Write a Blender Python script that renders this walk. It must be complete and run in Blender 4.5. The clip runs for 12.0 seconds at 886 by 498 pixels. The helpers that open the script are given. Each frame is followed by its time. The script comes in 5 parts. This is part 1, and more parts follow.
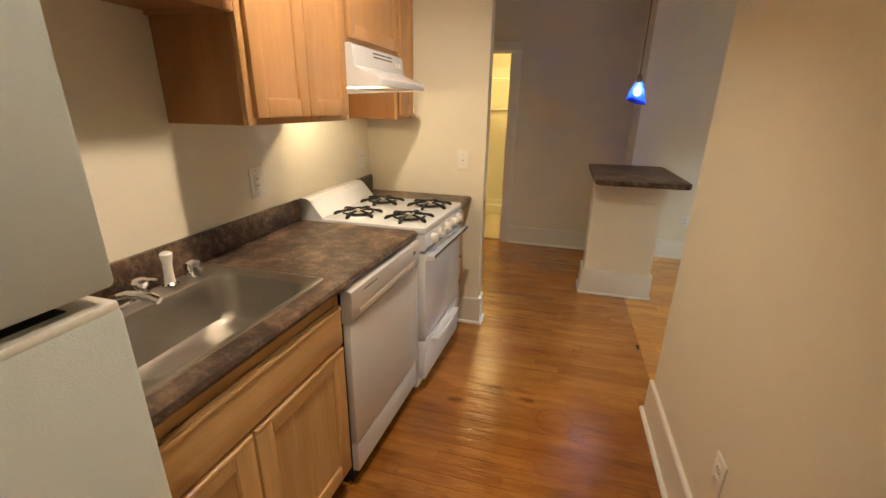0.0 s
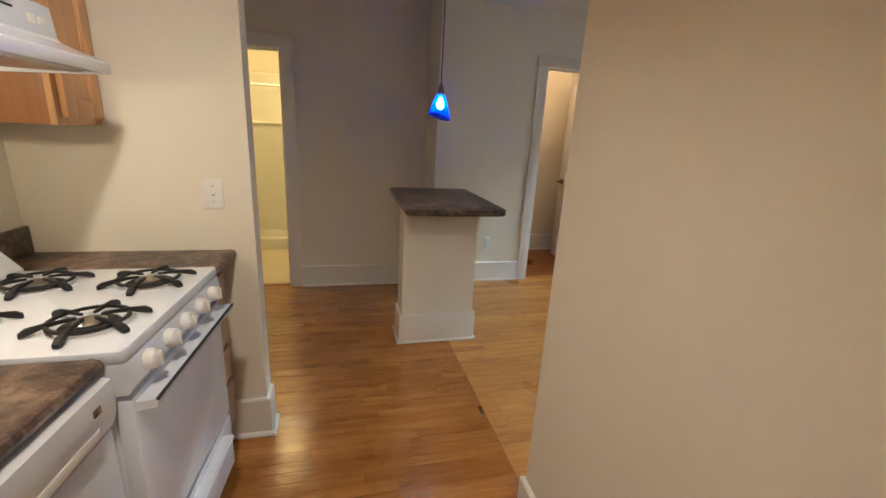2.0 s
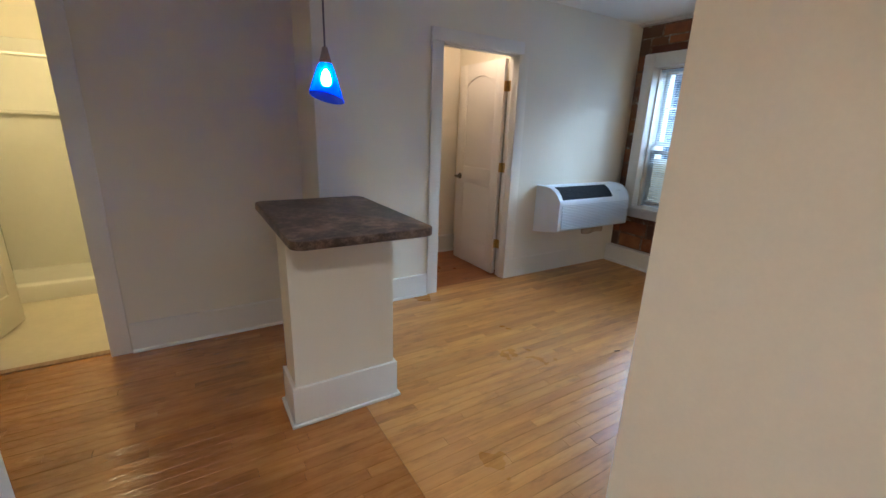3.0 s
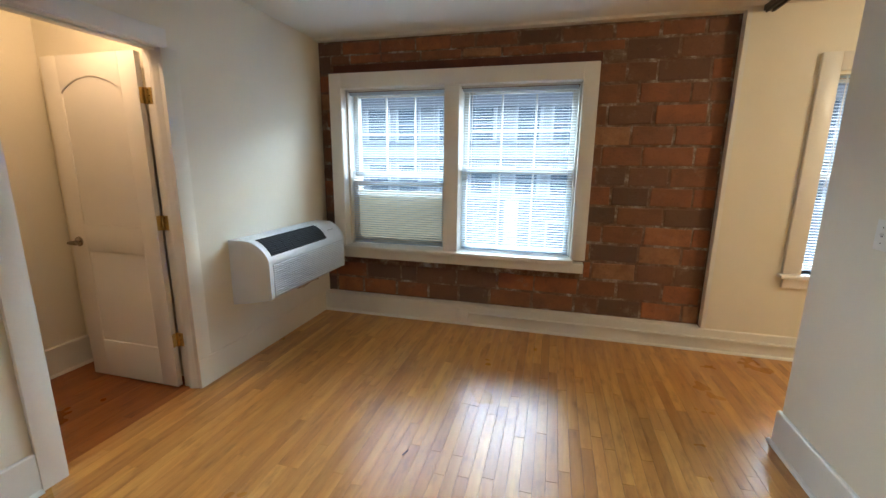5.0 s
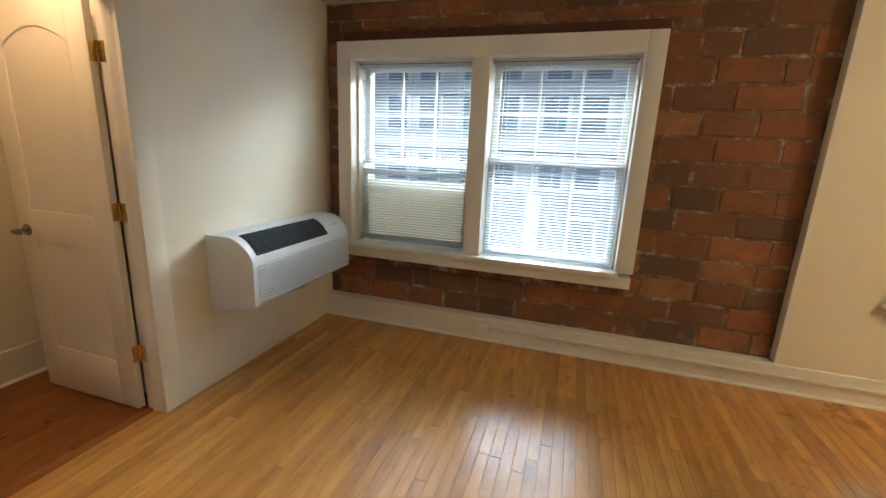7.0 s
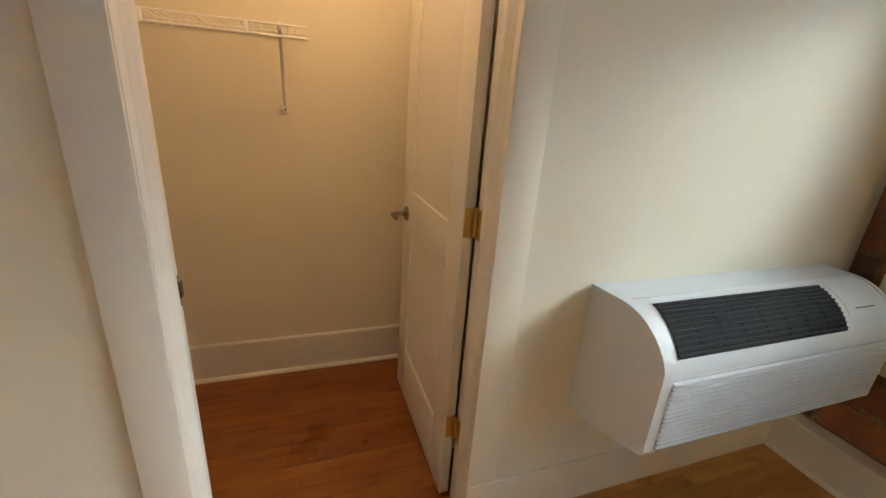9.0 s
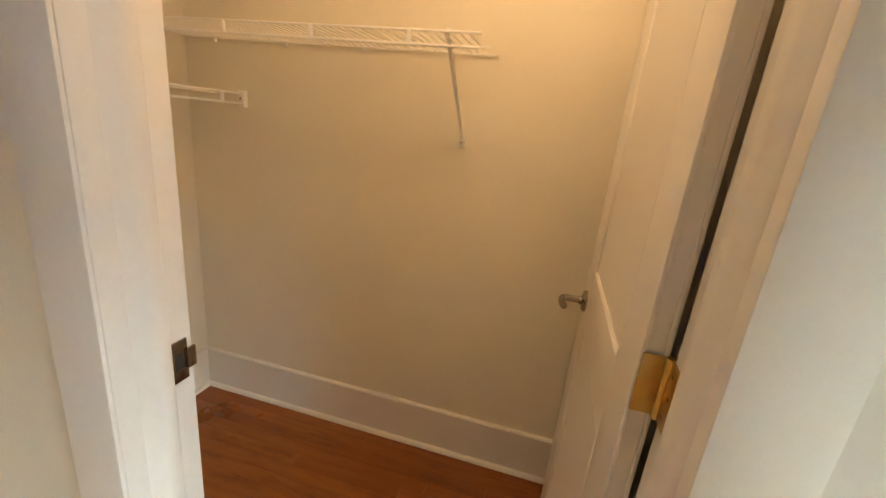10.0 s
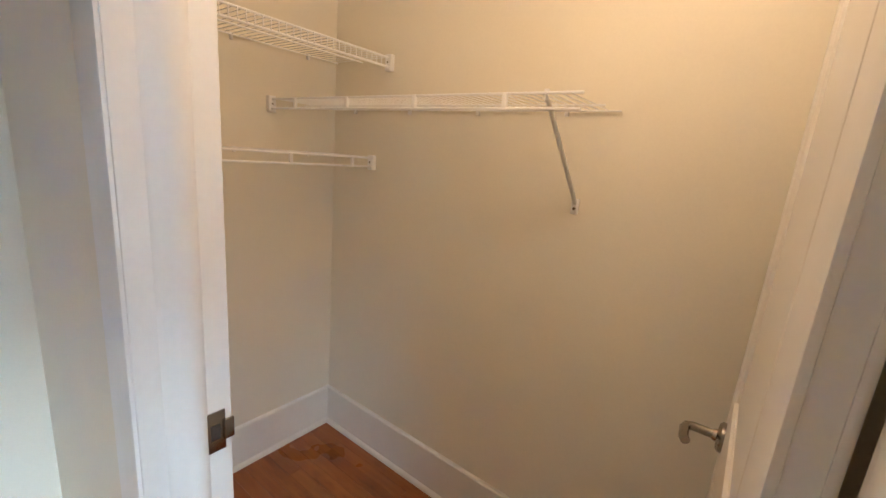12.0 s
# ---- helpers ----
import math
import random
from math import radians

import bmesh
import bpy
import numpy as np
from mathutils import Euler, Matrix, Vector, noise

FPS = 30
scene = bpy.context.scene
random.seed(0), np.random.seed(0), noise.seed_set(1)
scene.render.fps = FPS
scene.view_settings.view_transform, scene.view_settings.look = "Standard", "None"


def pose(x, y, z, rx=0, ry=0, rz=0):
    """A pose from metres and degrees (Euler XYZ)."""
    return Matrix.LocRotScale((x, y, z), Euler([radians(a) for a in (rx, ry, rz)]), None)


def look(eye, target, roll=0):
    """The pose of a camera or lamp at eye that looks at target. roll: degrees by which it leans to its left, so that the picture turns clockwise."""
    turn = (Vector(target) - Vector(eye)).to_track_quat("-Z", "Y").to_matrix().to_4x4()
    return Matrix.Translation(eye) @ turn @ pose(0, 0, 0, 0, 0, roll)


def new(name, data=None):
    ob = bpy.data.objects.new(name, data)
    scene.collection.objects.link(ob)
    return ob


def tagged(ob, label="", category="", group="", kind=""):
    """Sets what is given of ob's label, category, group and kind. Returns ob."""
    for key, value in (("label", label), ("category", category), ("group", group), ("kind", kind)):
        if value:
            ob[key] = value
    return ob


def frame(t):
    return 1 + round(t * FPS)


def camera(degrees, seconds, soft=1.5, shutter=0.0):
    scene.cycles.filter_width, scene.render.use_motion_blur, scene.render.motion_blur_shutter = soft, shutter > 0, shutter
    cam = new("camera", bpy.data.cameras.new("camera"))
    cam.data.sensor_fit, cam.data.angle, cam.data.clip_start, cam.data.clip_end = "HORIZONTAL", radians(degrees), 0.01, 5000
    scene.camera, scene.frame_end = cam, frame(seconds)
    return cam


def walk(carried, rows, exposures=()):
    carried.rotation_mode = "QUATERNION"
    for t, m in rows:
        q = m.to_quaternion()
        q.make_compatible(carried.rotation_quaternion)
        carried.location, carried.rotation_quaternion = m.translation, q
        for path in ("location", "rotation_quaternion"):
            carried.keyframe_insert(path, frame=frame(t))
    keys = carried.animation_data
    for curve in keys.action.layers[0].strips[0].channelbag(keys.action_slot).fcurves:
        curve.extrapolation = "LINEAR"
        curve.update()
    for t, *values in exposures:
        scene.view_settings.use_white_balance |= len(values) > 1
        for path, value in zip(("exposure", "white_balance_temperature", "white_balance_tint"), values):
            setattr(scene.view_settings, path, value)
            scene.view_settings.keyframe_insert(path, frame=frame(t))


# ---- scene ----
cam = camera(94.2, 12.0)
PATH = [
    (0, (1.003, 0.758, 1.451), (0.512, 2.583, 0.795), 1.0),
    (0.5, (0.997, 0.757, 1.434), (0.83, 2.625, 0.739), 1.3),
    (1, (0.98, 0.894, 1.427), (1.031, 2.781, 0.766), 1.9),
    (1.5, (0.953, 1.19, 1.443), (1.203, 3.092, 0.877), 2.7),
    (2, (0.921, 1.551, 1.414), (1.395, 3.416, 0.87), 3.1),
    (2.5, (0.898, 1.929, 1.41), (1.648, 3.687, 0.82), 2.3),
    (3, (0.989, 2.329, 1.4), (2.004, 3.959, 0.84), 2.0),
    (3.2, (1.043, 2.455, 1.398), (2.15, 4.034, 0.87), 2.3),
    (4.8, (1.561, 3.153, 1.449), (3.405, 3.792, 1.014), 0.6),
    (5, (1.605, 3.166, 1.44), (3.496, 3.667, 1.026), 0.6),
    (5.5, (1.655, 3.257, 1.466), (3.609, 3.463, 1.091), -0.7),
    (6, (1.69, 3.293, 1.461), (3.644, 3.393, 1.047), 0.1),
    (6.5, (1.847, 3.3, 1.43), (3.788, 3.441, 0.968), 0.8),
    (7, (2.109, 3.329, 1.419), (3.969, 3.901, 0.958), 2.5),
    (7.5, (2.382, 3.512, 1.416), (4.004, 4.579, 0.936), 4.2),
    (7.7, (2.492, 3.591, 1.412), (3.981, 4.827, 0.909), 4.0),
    (9.3, (3.152, 4.526, 1.369), (3.487, 6.391, 0.727), 4.5),
    (9.5, (3.227, 4.634, 1.348), (3.3, 6.541, 0.748), 4.9),
    (10, (3.338, 4.87, 1.369), (2.879, 6.729, 0.792), 6.0),
    (10.5, (3.307, 5.065, 1.401), (2.553, 6.871, 0.991), 4.4),
    (11, (3.319, 5.14, 1.478), (2.357, 6.864, 1.161), 2.1),
    (11.5, (3.364, 5.135, 1.486), (2.345, 6.826, 1.163), 3.7),
    (12, (3.446, 5.081, 1.441), (2.282, 6.646, 0.999), 4.9),
]
EXPOSURE = [(0.0, 1.48, 6900, 10), (1.0, 1.48, 6400, 10), (2.0, 1.36, 5700, 10), (3.2, 1.4, 4950, 10), (5.0, 1.5, 6000, 10), (6.0, 1.45, 6000, 10), (7.5, 1.45, 6900, 10), (9.5, 1.66, 6800, 10), (10.0, 1.84, 6800, 10), (10.5, 1.68, 6500, 10), (11.5, 1.62, 6000, 10), (12.0, 1.88, 5300, 10)]
walk(cam, [(t, look(eye, target, roll)) for t, eye, target, roll in PATH], EXPOSURE)
SKY, SUN, SKYLIGHT = 0.05, 0.26, 5200.0
KITCHEN, FRIDGE_FILL, HOOD, CLOSET, BATH, ROOM, PENDANT = 30.0, 11.0, 1.6, 3.5, 13.0, 14.0, 0.16
BULB_GLOW, HOOD_GLOW = 60.0, 3.0

# ---- world, sun, large lights, exposure ----
world = bpy.data.worlds.new("sky")
scene.world = world
world.use_nodes = True
wn = world.node_tree
sky = wn.nodes.new("ShaderNodeTexSky")
sky.sky_type = "NISHITA"
sky.sun_disc = False
sky.sun_elevation, sky.sun_rotation = radians(48), radians(250)
wn.links.new(sky.outputs[0], wn.nodes["Background"].inputs[0])
wn.nodes["Background"].inputs[1].default_value = SKY


def lamp(name, kind, energy, at, color, size=0.1, aim=None):
    data = bpy.data.lights.new(name, kind)
    data.energy, data.color = energy, color
    if kind == "SUN":
        data.angle = size
    elif kind == "AREA":
        data.shape, data.size, data.size_y = "RECTANGLE", size[0], size[1]
    else:
        data.shadow_soft_size = size
    ob = new(name, data)
    ob.matrix_world = look(at, aim or (at[0] + 0.001, at[1], at[2] - 1))
    return ob


lamp("sun", "SUN", SUN, (0, 0, 30), (1.0, 0.96, 0.9), radians(10), (11.5, 4.1, 0))
sky_window = lamp("window_skylight", "AREA", SKYLIGHT, (15.0, 3.6, 8.0), (0.83, 0.96, 1.0), (22.0, 6.0), (5.1, 3.6, 1.4))
spot = lamp("kitchen_spot", "SPOT", KITCHEN, (0.70, 1.87, 2.43), (1.0, 0.83, 0.63), 0.05, (0.20, 2.25, 0.9))
spot.data.spot_size, spot.data.spot_blend = radians(134), 0.75
# unseen fill spot, added to brighten the fridge front
spot = lamp("kitchen_spot_rear", "SPOT", FRIDGE_FILL, (1.15, 0.50, 2.43), (1.0, 0.88, 0.72), 0.05, (0.62, 0.66, 1.2))
spot.data.spot_size, spot.data.spot_blend = radians(84), 0.8
lamp("hood_lamp", "POINT", HOOD, (0.03, 2.61, 1.508), (1.0, 0.80, 0.52), 0.03)
lamp("closet_lamp", "POINT", CLOSET, (3.18, 5.52, 2.18), (1.0, 0.65, 0.37), 0.06)
lamp("bath_lamp", "POINT", BATH, (0.35, 6.0, 2.30), (1.0, 0.70, 0.28), 0.06)
lamp("room_lamp", "POINT", ROOM, (3.6, 0.4, 2.36), (1.0, 0.80, 0.52), 0.06)
lamp("pendant_bulb_light", "POINT", PENDANT, (1.484, 4.014, 1.548), (0.66, 0.66, 1.0), 0.02)


# ---- materials ----
def node(nt, kind, **sockets):
    n = nt.nodes.new(kind)
    for key, value in sockets.items():
        n.inputs[key.replace("_", " ")].default_value = value
    return n


def blank(name):
    m = bpy.data.materials.new(name)
    m.use_nodes = True
    nt = m.node_tree
    return m, nt, nt.nodes["Principled BSDF"]


def ramp(nt, source, stops):
    r = nt.nodes.new("ShaderNodeValToRGB")
    while len(r.color_ramp.elements) < len(stops):
        r.color_ramp.elements.new(0.5)
    for e, (p, c) in zip(r.color_ramp.elements, stops):
        e.position, e.color = p, (*c, 1)
    nt.links.new(source, r.inputs[0])
    return r.outputs[0]


def mixed(nt, fac, a, b, how="MIX"):
    m = nt.nodes.new("ShaderNodeMix")
    m.data_type, m.blend_type = "RGBA", how
    for value, socket in ((fac, m.inputs[0]), (a, m.inputs[6]), (b, m.inputs[7])):
        if isinstance(value, (int, float)):
            socket.default_value = value
        elif isinstance(value, tuple):
            socket.default_value = (*value, 1)
        else:
            nt.links.new(value, socket)
    return m.outputs[2]


def coords(nt, scale=(1, 1, 1), shift=None):
    g = nt.nodes.new("ShaderNodeNewGeometry")
    mp = nt.nodes.new("ShaderNodeMapping")
    mp.inputs["Scale"].default_value = scale
    nt.links.new(g.outputs["Position"], mp.inputs["Vector"])
    if shift is not None:
        nt.links.new(shift, mp.inputs["Location"])
    return mp.outputs[0]


def noisy(nt, vec, scale, detail=4, rough=0.55):
    n = node(nt, "ShaderNodeTexNoise", Scale=scale, Detail=detail, Roughness=rough)
    nt.links.new(vec, n.inputs["Vector"])
    return n.outputs[0]


def bumped(nt, bsdf, heights, target="Normal"):
    last = None
    for h, strength, dist in heights:
        b = node(nt, "ShaderNodeBump", Strength=strength, Distance=dist)
        nt.links.new(h, b.inputs["Height"])
        if last:
            nt.links.new(last, b.inputs["Normal"])
        last = b.outputs[0]
    nt.links.new(last, bsdf.inputs[target])


def plain(name, color, rough=0.5, metal=0.0, spread=0.08, grain=40, blotch=2.5, bump=0.08, coat=0.0, spec=0.5):
    """A surface of one colour with fine grain, soft blotches and a slight relief."""
    m, nt, b = blank(name)
    v = coords(nt)
    fine, broad = noisy(nt, v, grain, 3), noisy(nt, v, blotch, 4)
    lo = tuple(max(0.0, c * (1 - spread)) for c in color)
    hi = tuple(min(1.0, c * (1 + spread * 0.6)) for c in color)
    c = ramp(nt, broad, [(0.3, lo), (0.7, hi)])
    c = mixed(nt, 0.25, c, ramp(nt, fine, [(0.35, lo), (0.65, hi)]))
    nt.links.new(c, b.inputs["Base Color"])
    r = nt.nodes.new("ShaderNodeMapRange")
    r.inputs["To Min"].default_value, r.inputs["To Max"].default_value = rough * 0.85, min(1, rough * 1.15)
    nt.links.new(broad, r.inputs["Value"])
    nt.links.new(r.outputs[0], b.inputs["Roughness"])
    b.inputs["Metallic"].default_value = metal
    b.inputs["Coat Weight"].default_value = coat
    b.inputs["Specular IOR Level"].default_value = spec
    if bump:
        bumped(nt, b, [(fine, bump, 0.002), (broad, bump * 0.5, 0.01)])
    return m


def wood(name, tones, along, rough=0.35, random_from="", coat=0.0, stain=None, fine=1.0, spots=(), pores=1.0, wave=0.0, vary=1.0, mottle=0.0):
    """Wood with its grain along an axis; random_from 'object' or 'island' varies the tone piece by piece."""
    m, nt, b = blank(name)
    shift = None
    rnd = None
    if random_from == "object":
        rnd = nt.nodes.new("ShaderNodeObjectInfo").outputs["Random"]
    elif random_from == "island":
        rnd = nt.nodes.new("ShaderNodeNewGeometry").outputs["Random Per Island"]
    if rnd is not None:
        k = node(nt, "ShaderNodeMath")
        k.operation = "MULTIPLY"
        k.inputs[1].default_value = 37.0
        nt.links.new(rnd, k.inputs[0])
        cx = nt.nodes.new("ShaderNodeCombineXYZ")
        for i in range(3):
            nt.links.new(k.outputs[0], cx.inputs[i])
        shift = cx.outputs[0]
    s = [1.0, 1.0, 1.0]
    s["xyz".index(along)] = 0.07
    v = coords(nt, tuple(s), shift)
    grain = noisy(nt, v, 70 * fine, 6, 0.65)
    figure = noisy(nt, v, 14 * fine, 4, 0.6)
    broad = noisy(nt, coords(nt), 1.6, 4)
    c = ramp(nt, figure, [(0.25, tones[0]), (0.5, tones[1]), (0.75, tones[2])])
    dark = tuple(t * 0.55 for t in tones[0])
    c = mixed(nt, ramp(nt, grain, [(0.35, (0.55 * pores,) * 3), (0.6, (0.0,) * 3)]), c, dark)
    if rnd is not None:
        tone = ramp(nt, rnd, [(0.0, (0.62, 0.54, 0.46)), (0.15, (0.84, 0.80, 0.75)), (0.75, (1.04, 1.03, 1.0)), (1.0, (1.20, 1.24, 1.26))])
        c = mixed(nt, vary, c, tone, "MULTIPLY")
    if mottle:
        m2 = [2.2, 2.2, 2.2]
        m2["xyz".index(along)] = 0.7
        cloud = noisy(nt, coords(nt, tuple(m2), shift), 8, 5, 0.62)
        c = mixed(nt, mottle, c, ramp(nt, cloud, [(0.30, (0.50, 0.42, 0.34)), (0.47, (0.96, 0.93, 0.90)), (0.70, (1.08, 1.09, 1.10))]), "MULTIPLY")
    if stain and (spots or fine < 1.0):
        worn = ramp(nt, broad, [(0.36, (0.62, 0.56, 0.50)), (0.56, (1, 1, 1))])
        c = mixed(nt, stain, c, worn, "MULTIPLY")
        marks = ramp(nt, noisy(nt, coords(nt, (1.0, 3.0, 1.0)), 2.3, 6, 0.7), [(0.70, (1, 1, 1)), (0.78, (0.35, 0.28, 0.22))])
        c = mixed(nt, 0.7 if spots else 0.05, c, marks, "MULTIPLY")
    for centre, radius, ring in spots:
        # a worn black spot or the ring that a pot has left
        d = nt.nodes.new("ShaderNodeVectorMath")
        d.operation = "DISTANCE"
        nt.links.new(coords(nt, (0.55, 1.0, 1.0)) if not ring else coords(nt), d.inputs[0])
        d.inputs[1].default_value = (centre[0] * (1.0 if ring else 0.55), centre[1], 0)
        w = nt.nodes.new("ShaderNodeMath")
        w.operation = "ADD"
        nt.links.new(d.outputs["Value"], w.inputs[0])
        ns = nt.nodes.new("ShaderNodeMath")
        ns.operation = "MULTIPLY"
        ns.inputs[1].default_value = radius * (0.6 if ring else 1.5)
        nt.links.new(noisy(nt, coords(nt), 26, 6, 0.75), ns.inputs[0])
        nt.links.new(ns.outputs[0], w.inputs[1])
        q = nt.nodes.new("ShaderNodeMath")
        q.operation = "DIVIDE"
        q.inputs[1].default_value = radius * 2
        nt.links.new(w.outputs[0], q.inputs[0])
        if ring:
            stops = [(0.52, (1, 1, 1)), (0.57, (0.80, 0.72, 0.66)), (0.62, (1, 1, 1))]
        else:
            stops = [(0.42, (0.30, 0.23, 0.18)), (0.66, (1, 1, 1))]
        c = mixed(nt, 0.9, c, ramp(nt, q.outputs[0], stops), "MULTIPLY")
    nt.links.new(c, b.inputs["Base Color"])
    r = nt.nodes.new("ShaderNodeMapRange")
    r.inputs["To Min"].default_value, r.inputs["To Max"].default_value = rough * 0.7, rough * 1.4
    nt.links.new(broad, r.inputs["Value"])
    nt.links.new(r.outputs[0], b.inputs["Roughness"])
    b.inputs["Coat Weight"].default_value = coat
    b.inputs["Coat Roughness"].default_value = 0.22
    relief = [(grain, 0.10, 0.002), (figure, 0.12, 0.004)]
    if wave:
        relief.append((noisy(nt, coords(nt, (0.35, 1.0, 1.0)), 16, 3, 0.5), wave, 0.015))
    bumped(nt, b, relief)
    return m


PAINT = plain("cream_wall_paint", (0.80, 0.745, 0.61), 0.62, spread=0.05, grain=160, blotch=1.2, bump=0.10, spec=0.35)
CEIL = plain("ceiling_paint", (0.84, 0.82, 0.75), 0.8, spread=0.04, grain=120, blotch=1.0, bump=0.08)
TRIM = plain("white_trim_paint", (0.80, 0.77, 0.70), 0.34, spread=0.05, grain=90, blotch=3, bump=0.06)
DOORPAINT = plain("white_door_paint", (0.80, 0.76, 0.68), 0.36, spread=0.04, grain=200, blotch=2, bump=0.08)
OAK = wood("oak_cabinet", [(0.56, 0.300, 0.125), (0.60, 0.335, 0.145), (0.635, 0.365, 0.165)], "z", 0.34, pores=0.22, vary=0.5)
OAK_Y = wood("oak_cabinet_rail", [(0.56, 0.32, 0.13), (0.65, 0.405, 0.175), (0.73, 0.48, 0.23)], "y", 0.36, pores=0.4)
OAKBASE = wood("light_oak_base_cabinet", [(0.54, 0.31, 0.125), (0.64, 0.40, 0.175), (0.72, 0.48, 0.23)], "z", 0.36, pores=0.45)
# veneer tones lowered to hold the shade on the cabinet sides
OAKSIDE_SHADED = wood("oak_veneer_side_shaded", [(0.30, 0.125, 0.036), (0.35, 0.150, 0.046), (0.39, 0.178, 0.060)], "z", 0.42, fine=0.7, pores=0.4)
DRAWEROAK = wood("worn_oak_drawer", [(0.30, 0.16, 0.075), (0.38, 0.22, 0.11), (0.45, 0.28, 0.15)], "y", 0.45)
FLOORT = [(0.52, 0.225, 0.052), (0.63, 0.305, 0.076), (0.72, 0.390, 0.112)]
# FLOORT's oak darkened: the kitchen and hall's dimmer light is in these tones
FLOORDIM = [(0.38, 0.138, 0.024), (0.47, 0.190, 0.036), (0.54, 0.240, 0.054)]
SPOTS = [((0.79, 2.63, 0), 0.11, False), ((0.62, 2.50, 0), 0.06, False), ((0.98, 2.60, 0), 0.05, False), ((1.12, 2.48, 0), 0.10, True)]
PLANK = wood("tan_oak_floor_plank", FLOORT, "x", 0.29, "object", 0.2, 0.4, pores=0.3, vary=0.6, mottle=0.6)
PLANKS = wood("tan_oak_floor_planks_joined", FLOORT, "x", 0.29, "island", 0.2, 0.4, pores=0.3, vary=0.6, mottle=0.6)
OLDPLANK_DIM = wood("worn_oak_floor_plank_dim", FLOORDIM, "x", 0.16, "object", 0.45, 0.7, spots=SPOTS, pores=0.5, wave=1.0, vary=0.45, mottle=0.6)
OLDPLANKS_DIM = wood("worn_oak_floor_planks_joined_dim", FLOORDIM, "x", 0.16, "island", 0.45, 0.7, spots=SPOTS, pores=0.5, wave=1.0, vary=0.45, mottle=0.6)
CLOSETPLANK = wood("dark_red_oak_boards", [(0.24, 0.066, 0.011), (0.32, 0.098, 0.017), (0.39, 0.135, 0.027)], "x", 0.28, "island", 0.25, 0.5, pores=0.4, vary=0.4, mottle=0.7)
GAPDARK = plain("dark_subfloor", (0.035, 0.018, 0.010), 0.9, bump=0.0)
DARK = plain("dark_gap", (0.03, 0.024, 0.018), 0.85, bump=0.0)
WHITE_ENAMEL = plain("white_appliance_enamel", (0.77, 0.80, 0.85), 0.22, spread=0.03, grain=30, bump=0.02, coat=0.3)
BISQUE = plain("off_white_appliance_plastic", (0.75, 0.76, 0.78), 0.34, spread=0.04, grain=90, bump=0.05)
PEBBLE = plain("pebbled_fridge_white", (0.64, 0.71, 0.69), 0.42, spread=0.03, grain=420, bump=0.35)
PLASTIC = plain("white_plastic", (0.82, 0.80, 0.74), 0.38, spread=0.03, bump=0.02)
ACWHITE = plain("air_conditioner_plastic", (0.72, 0.76, 0.80), 0.40, spread=0.04, grain=200, bump=0.08)
ACSHADE = plain("intake_slot_shade", (0.58, 0.62, 0.66), 0.5, bump=0.0)
ACGREY = plain("grey_plastic", (0.22, 0.23, 0.24), 0.5, bump=0.0)
BLACK = plain("black_cast_iron", (0.018, 0.017, 0.017), 0.55, spread=0.3, grain=200, bump=0.25)
BLACKPL = plain("black_plastic", (0.012, 0.013, 0.016), 0.7, bump=0.02, spec=0.15)
ACDARK = plain("dark_grey_plastic", (0.045, 0.050, 0.058), 0.7, bump=0.0, spec=0.15)
CHROME = plain("chrome", (0.72, 0.72, 0.72), 0.10, 1.0, 0.05, bump=0.0)
NICKEL = plain("brushed_nickel", (0.36, 0.33, 0.29), 0.24, 1.0, 0.10, grain=200, bump=0.05)
BRASS = plain("tarnished_brass", (0.62, 0.42, 0.14), 0.30, 1.0, 0.25, grain=60, bump=0.08)
BRONZE = plain("dark_bronze_track", (0.10, 0.075, 0.055), 0.4, 0.7, 0.2, bump=0.04)
WIRE = plain("white_vinyl_wire", (0.88, 0.87, 0.84), 0.38, spread=0.05, bump=0.0)
CORD = plain("grey_cord", (0.12, 0.10, 0.10), 0.5, bump=0.0)
VINYL = plain("beige_bath_vinyl", (0.62, 0.55, 0.40), 0.35, spread=0.10, grain=25, blotch=5, bump=0.04)
FIBRE = plain("white_fibreglass", (0.80, 0.78, 0.70), 0.24, spread=0.03, grain=20, bump=0.02, coat=0.3)
STUCCO = plain("pale_facade", (0.30, 0.35, 0.41), 0.8, spread=0.08, grain=6, blotch=0.3, bump=0.05)
STUCCO2 = plain("white_facade_band", (0.40, 0.46, 0.53), 0.8, spread=0.05, grain=6, blotch=0.3, bump=0.05)
ROOFBLUE = plain("slate_blue_siding", (0.13, 0.18, 0.26), 0.7, spread=0.12, grain=4, blotch=0.4, bump=0.05)
FACGLASS = plain("blue_far_glass", (0.10, 0.15, 0.21), 0.2, spread=0.2, grain=3, bump=0.0)
LINTEL = plain("dark_red_lintel", (0.13, 0.040, 0.020), 0.75, spread=0.35, grain=60, blotch=5, bump=0.3)
ASPHALT = plain("asphalt", (0.05, 0.05, 0.052), 0.9, spread=0.2, grain=8, blotch=0.2, bump=0.1)


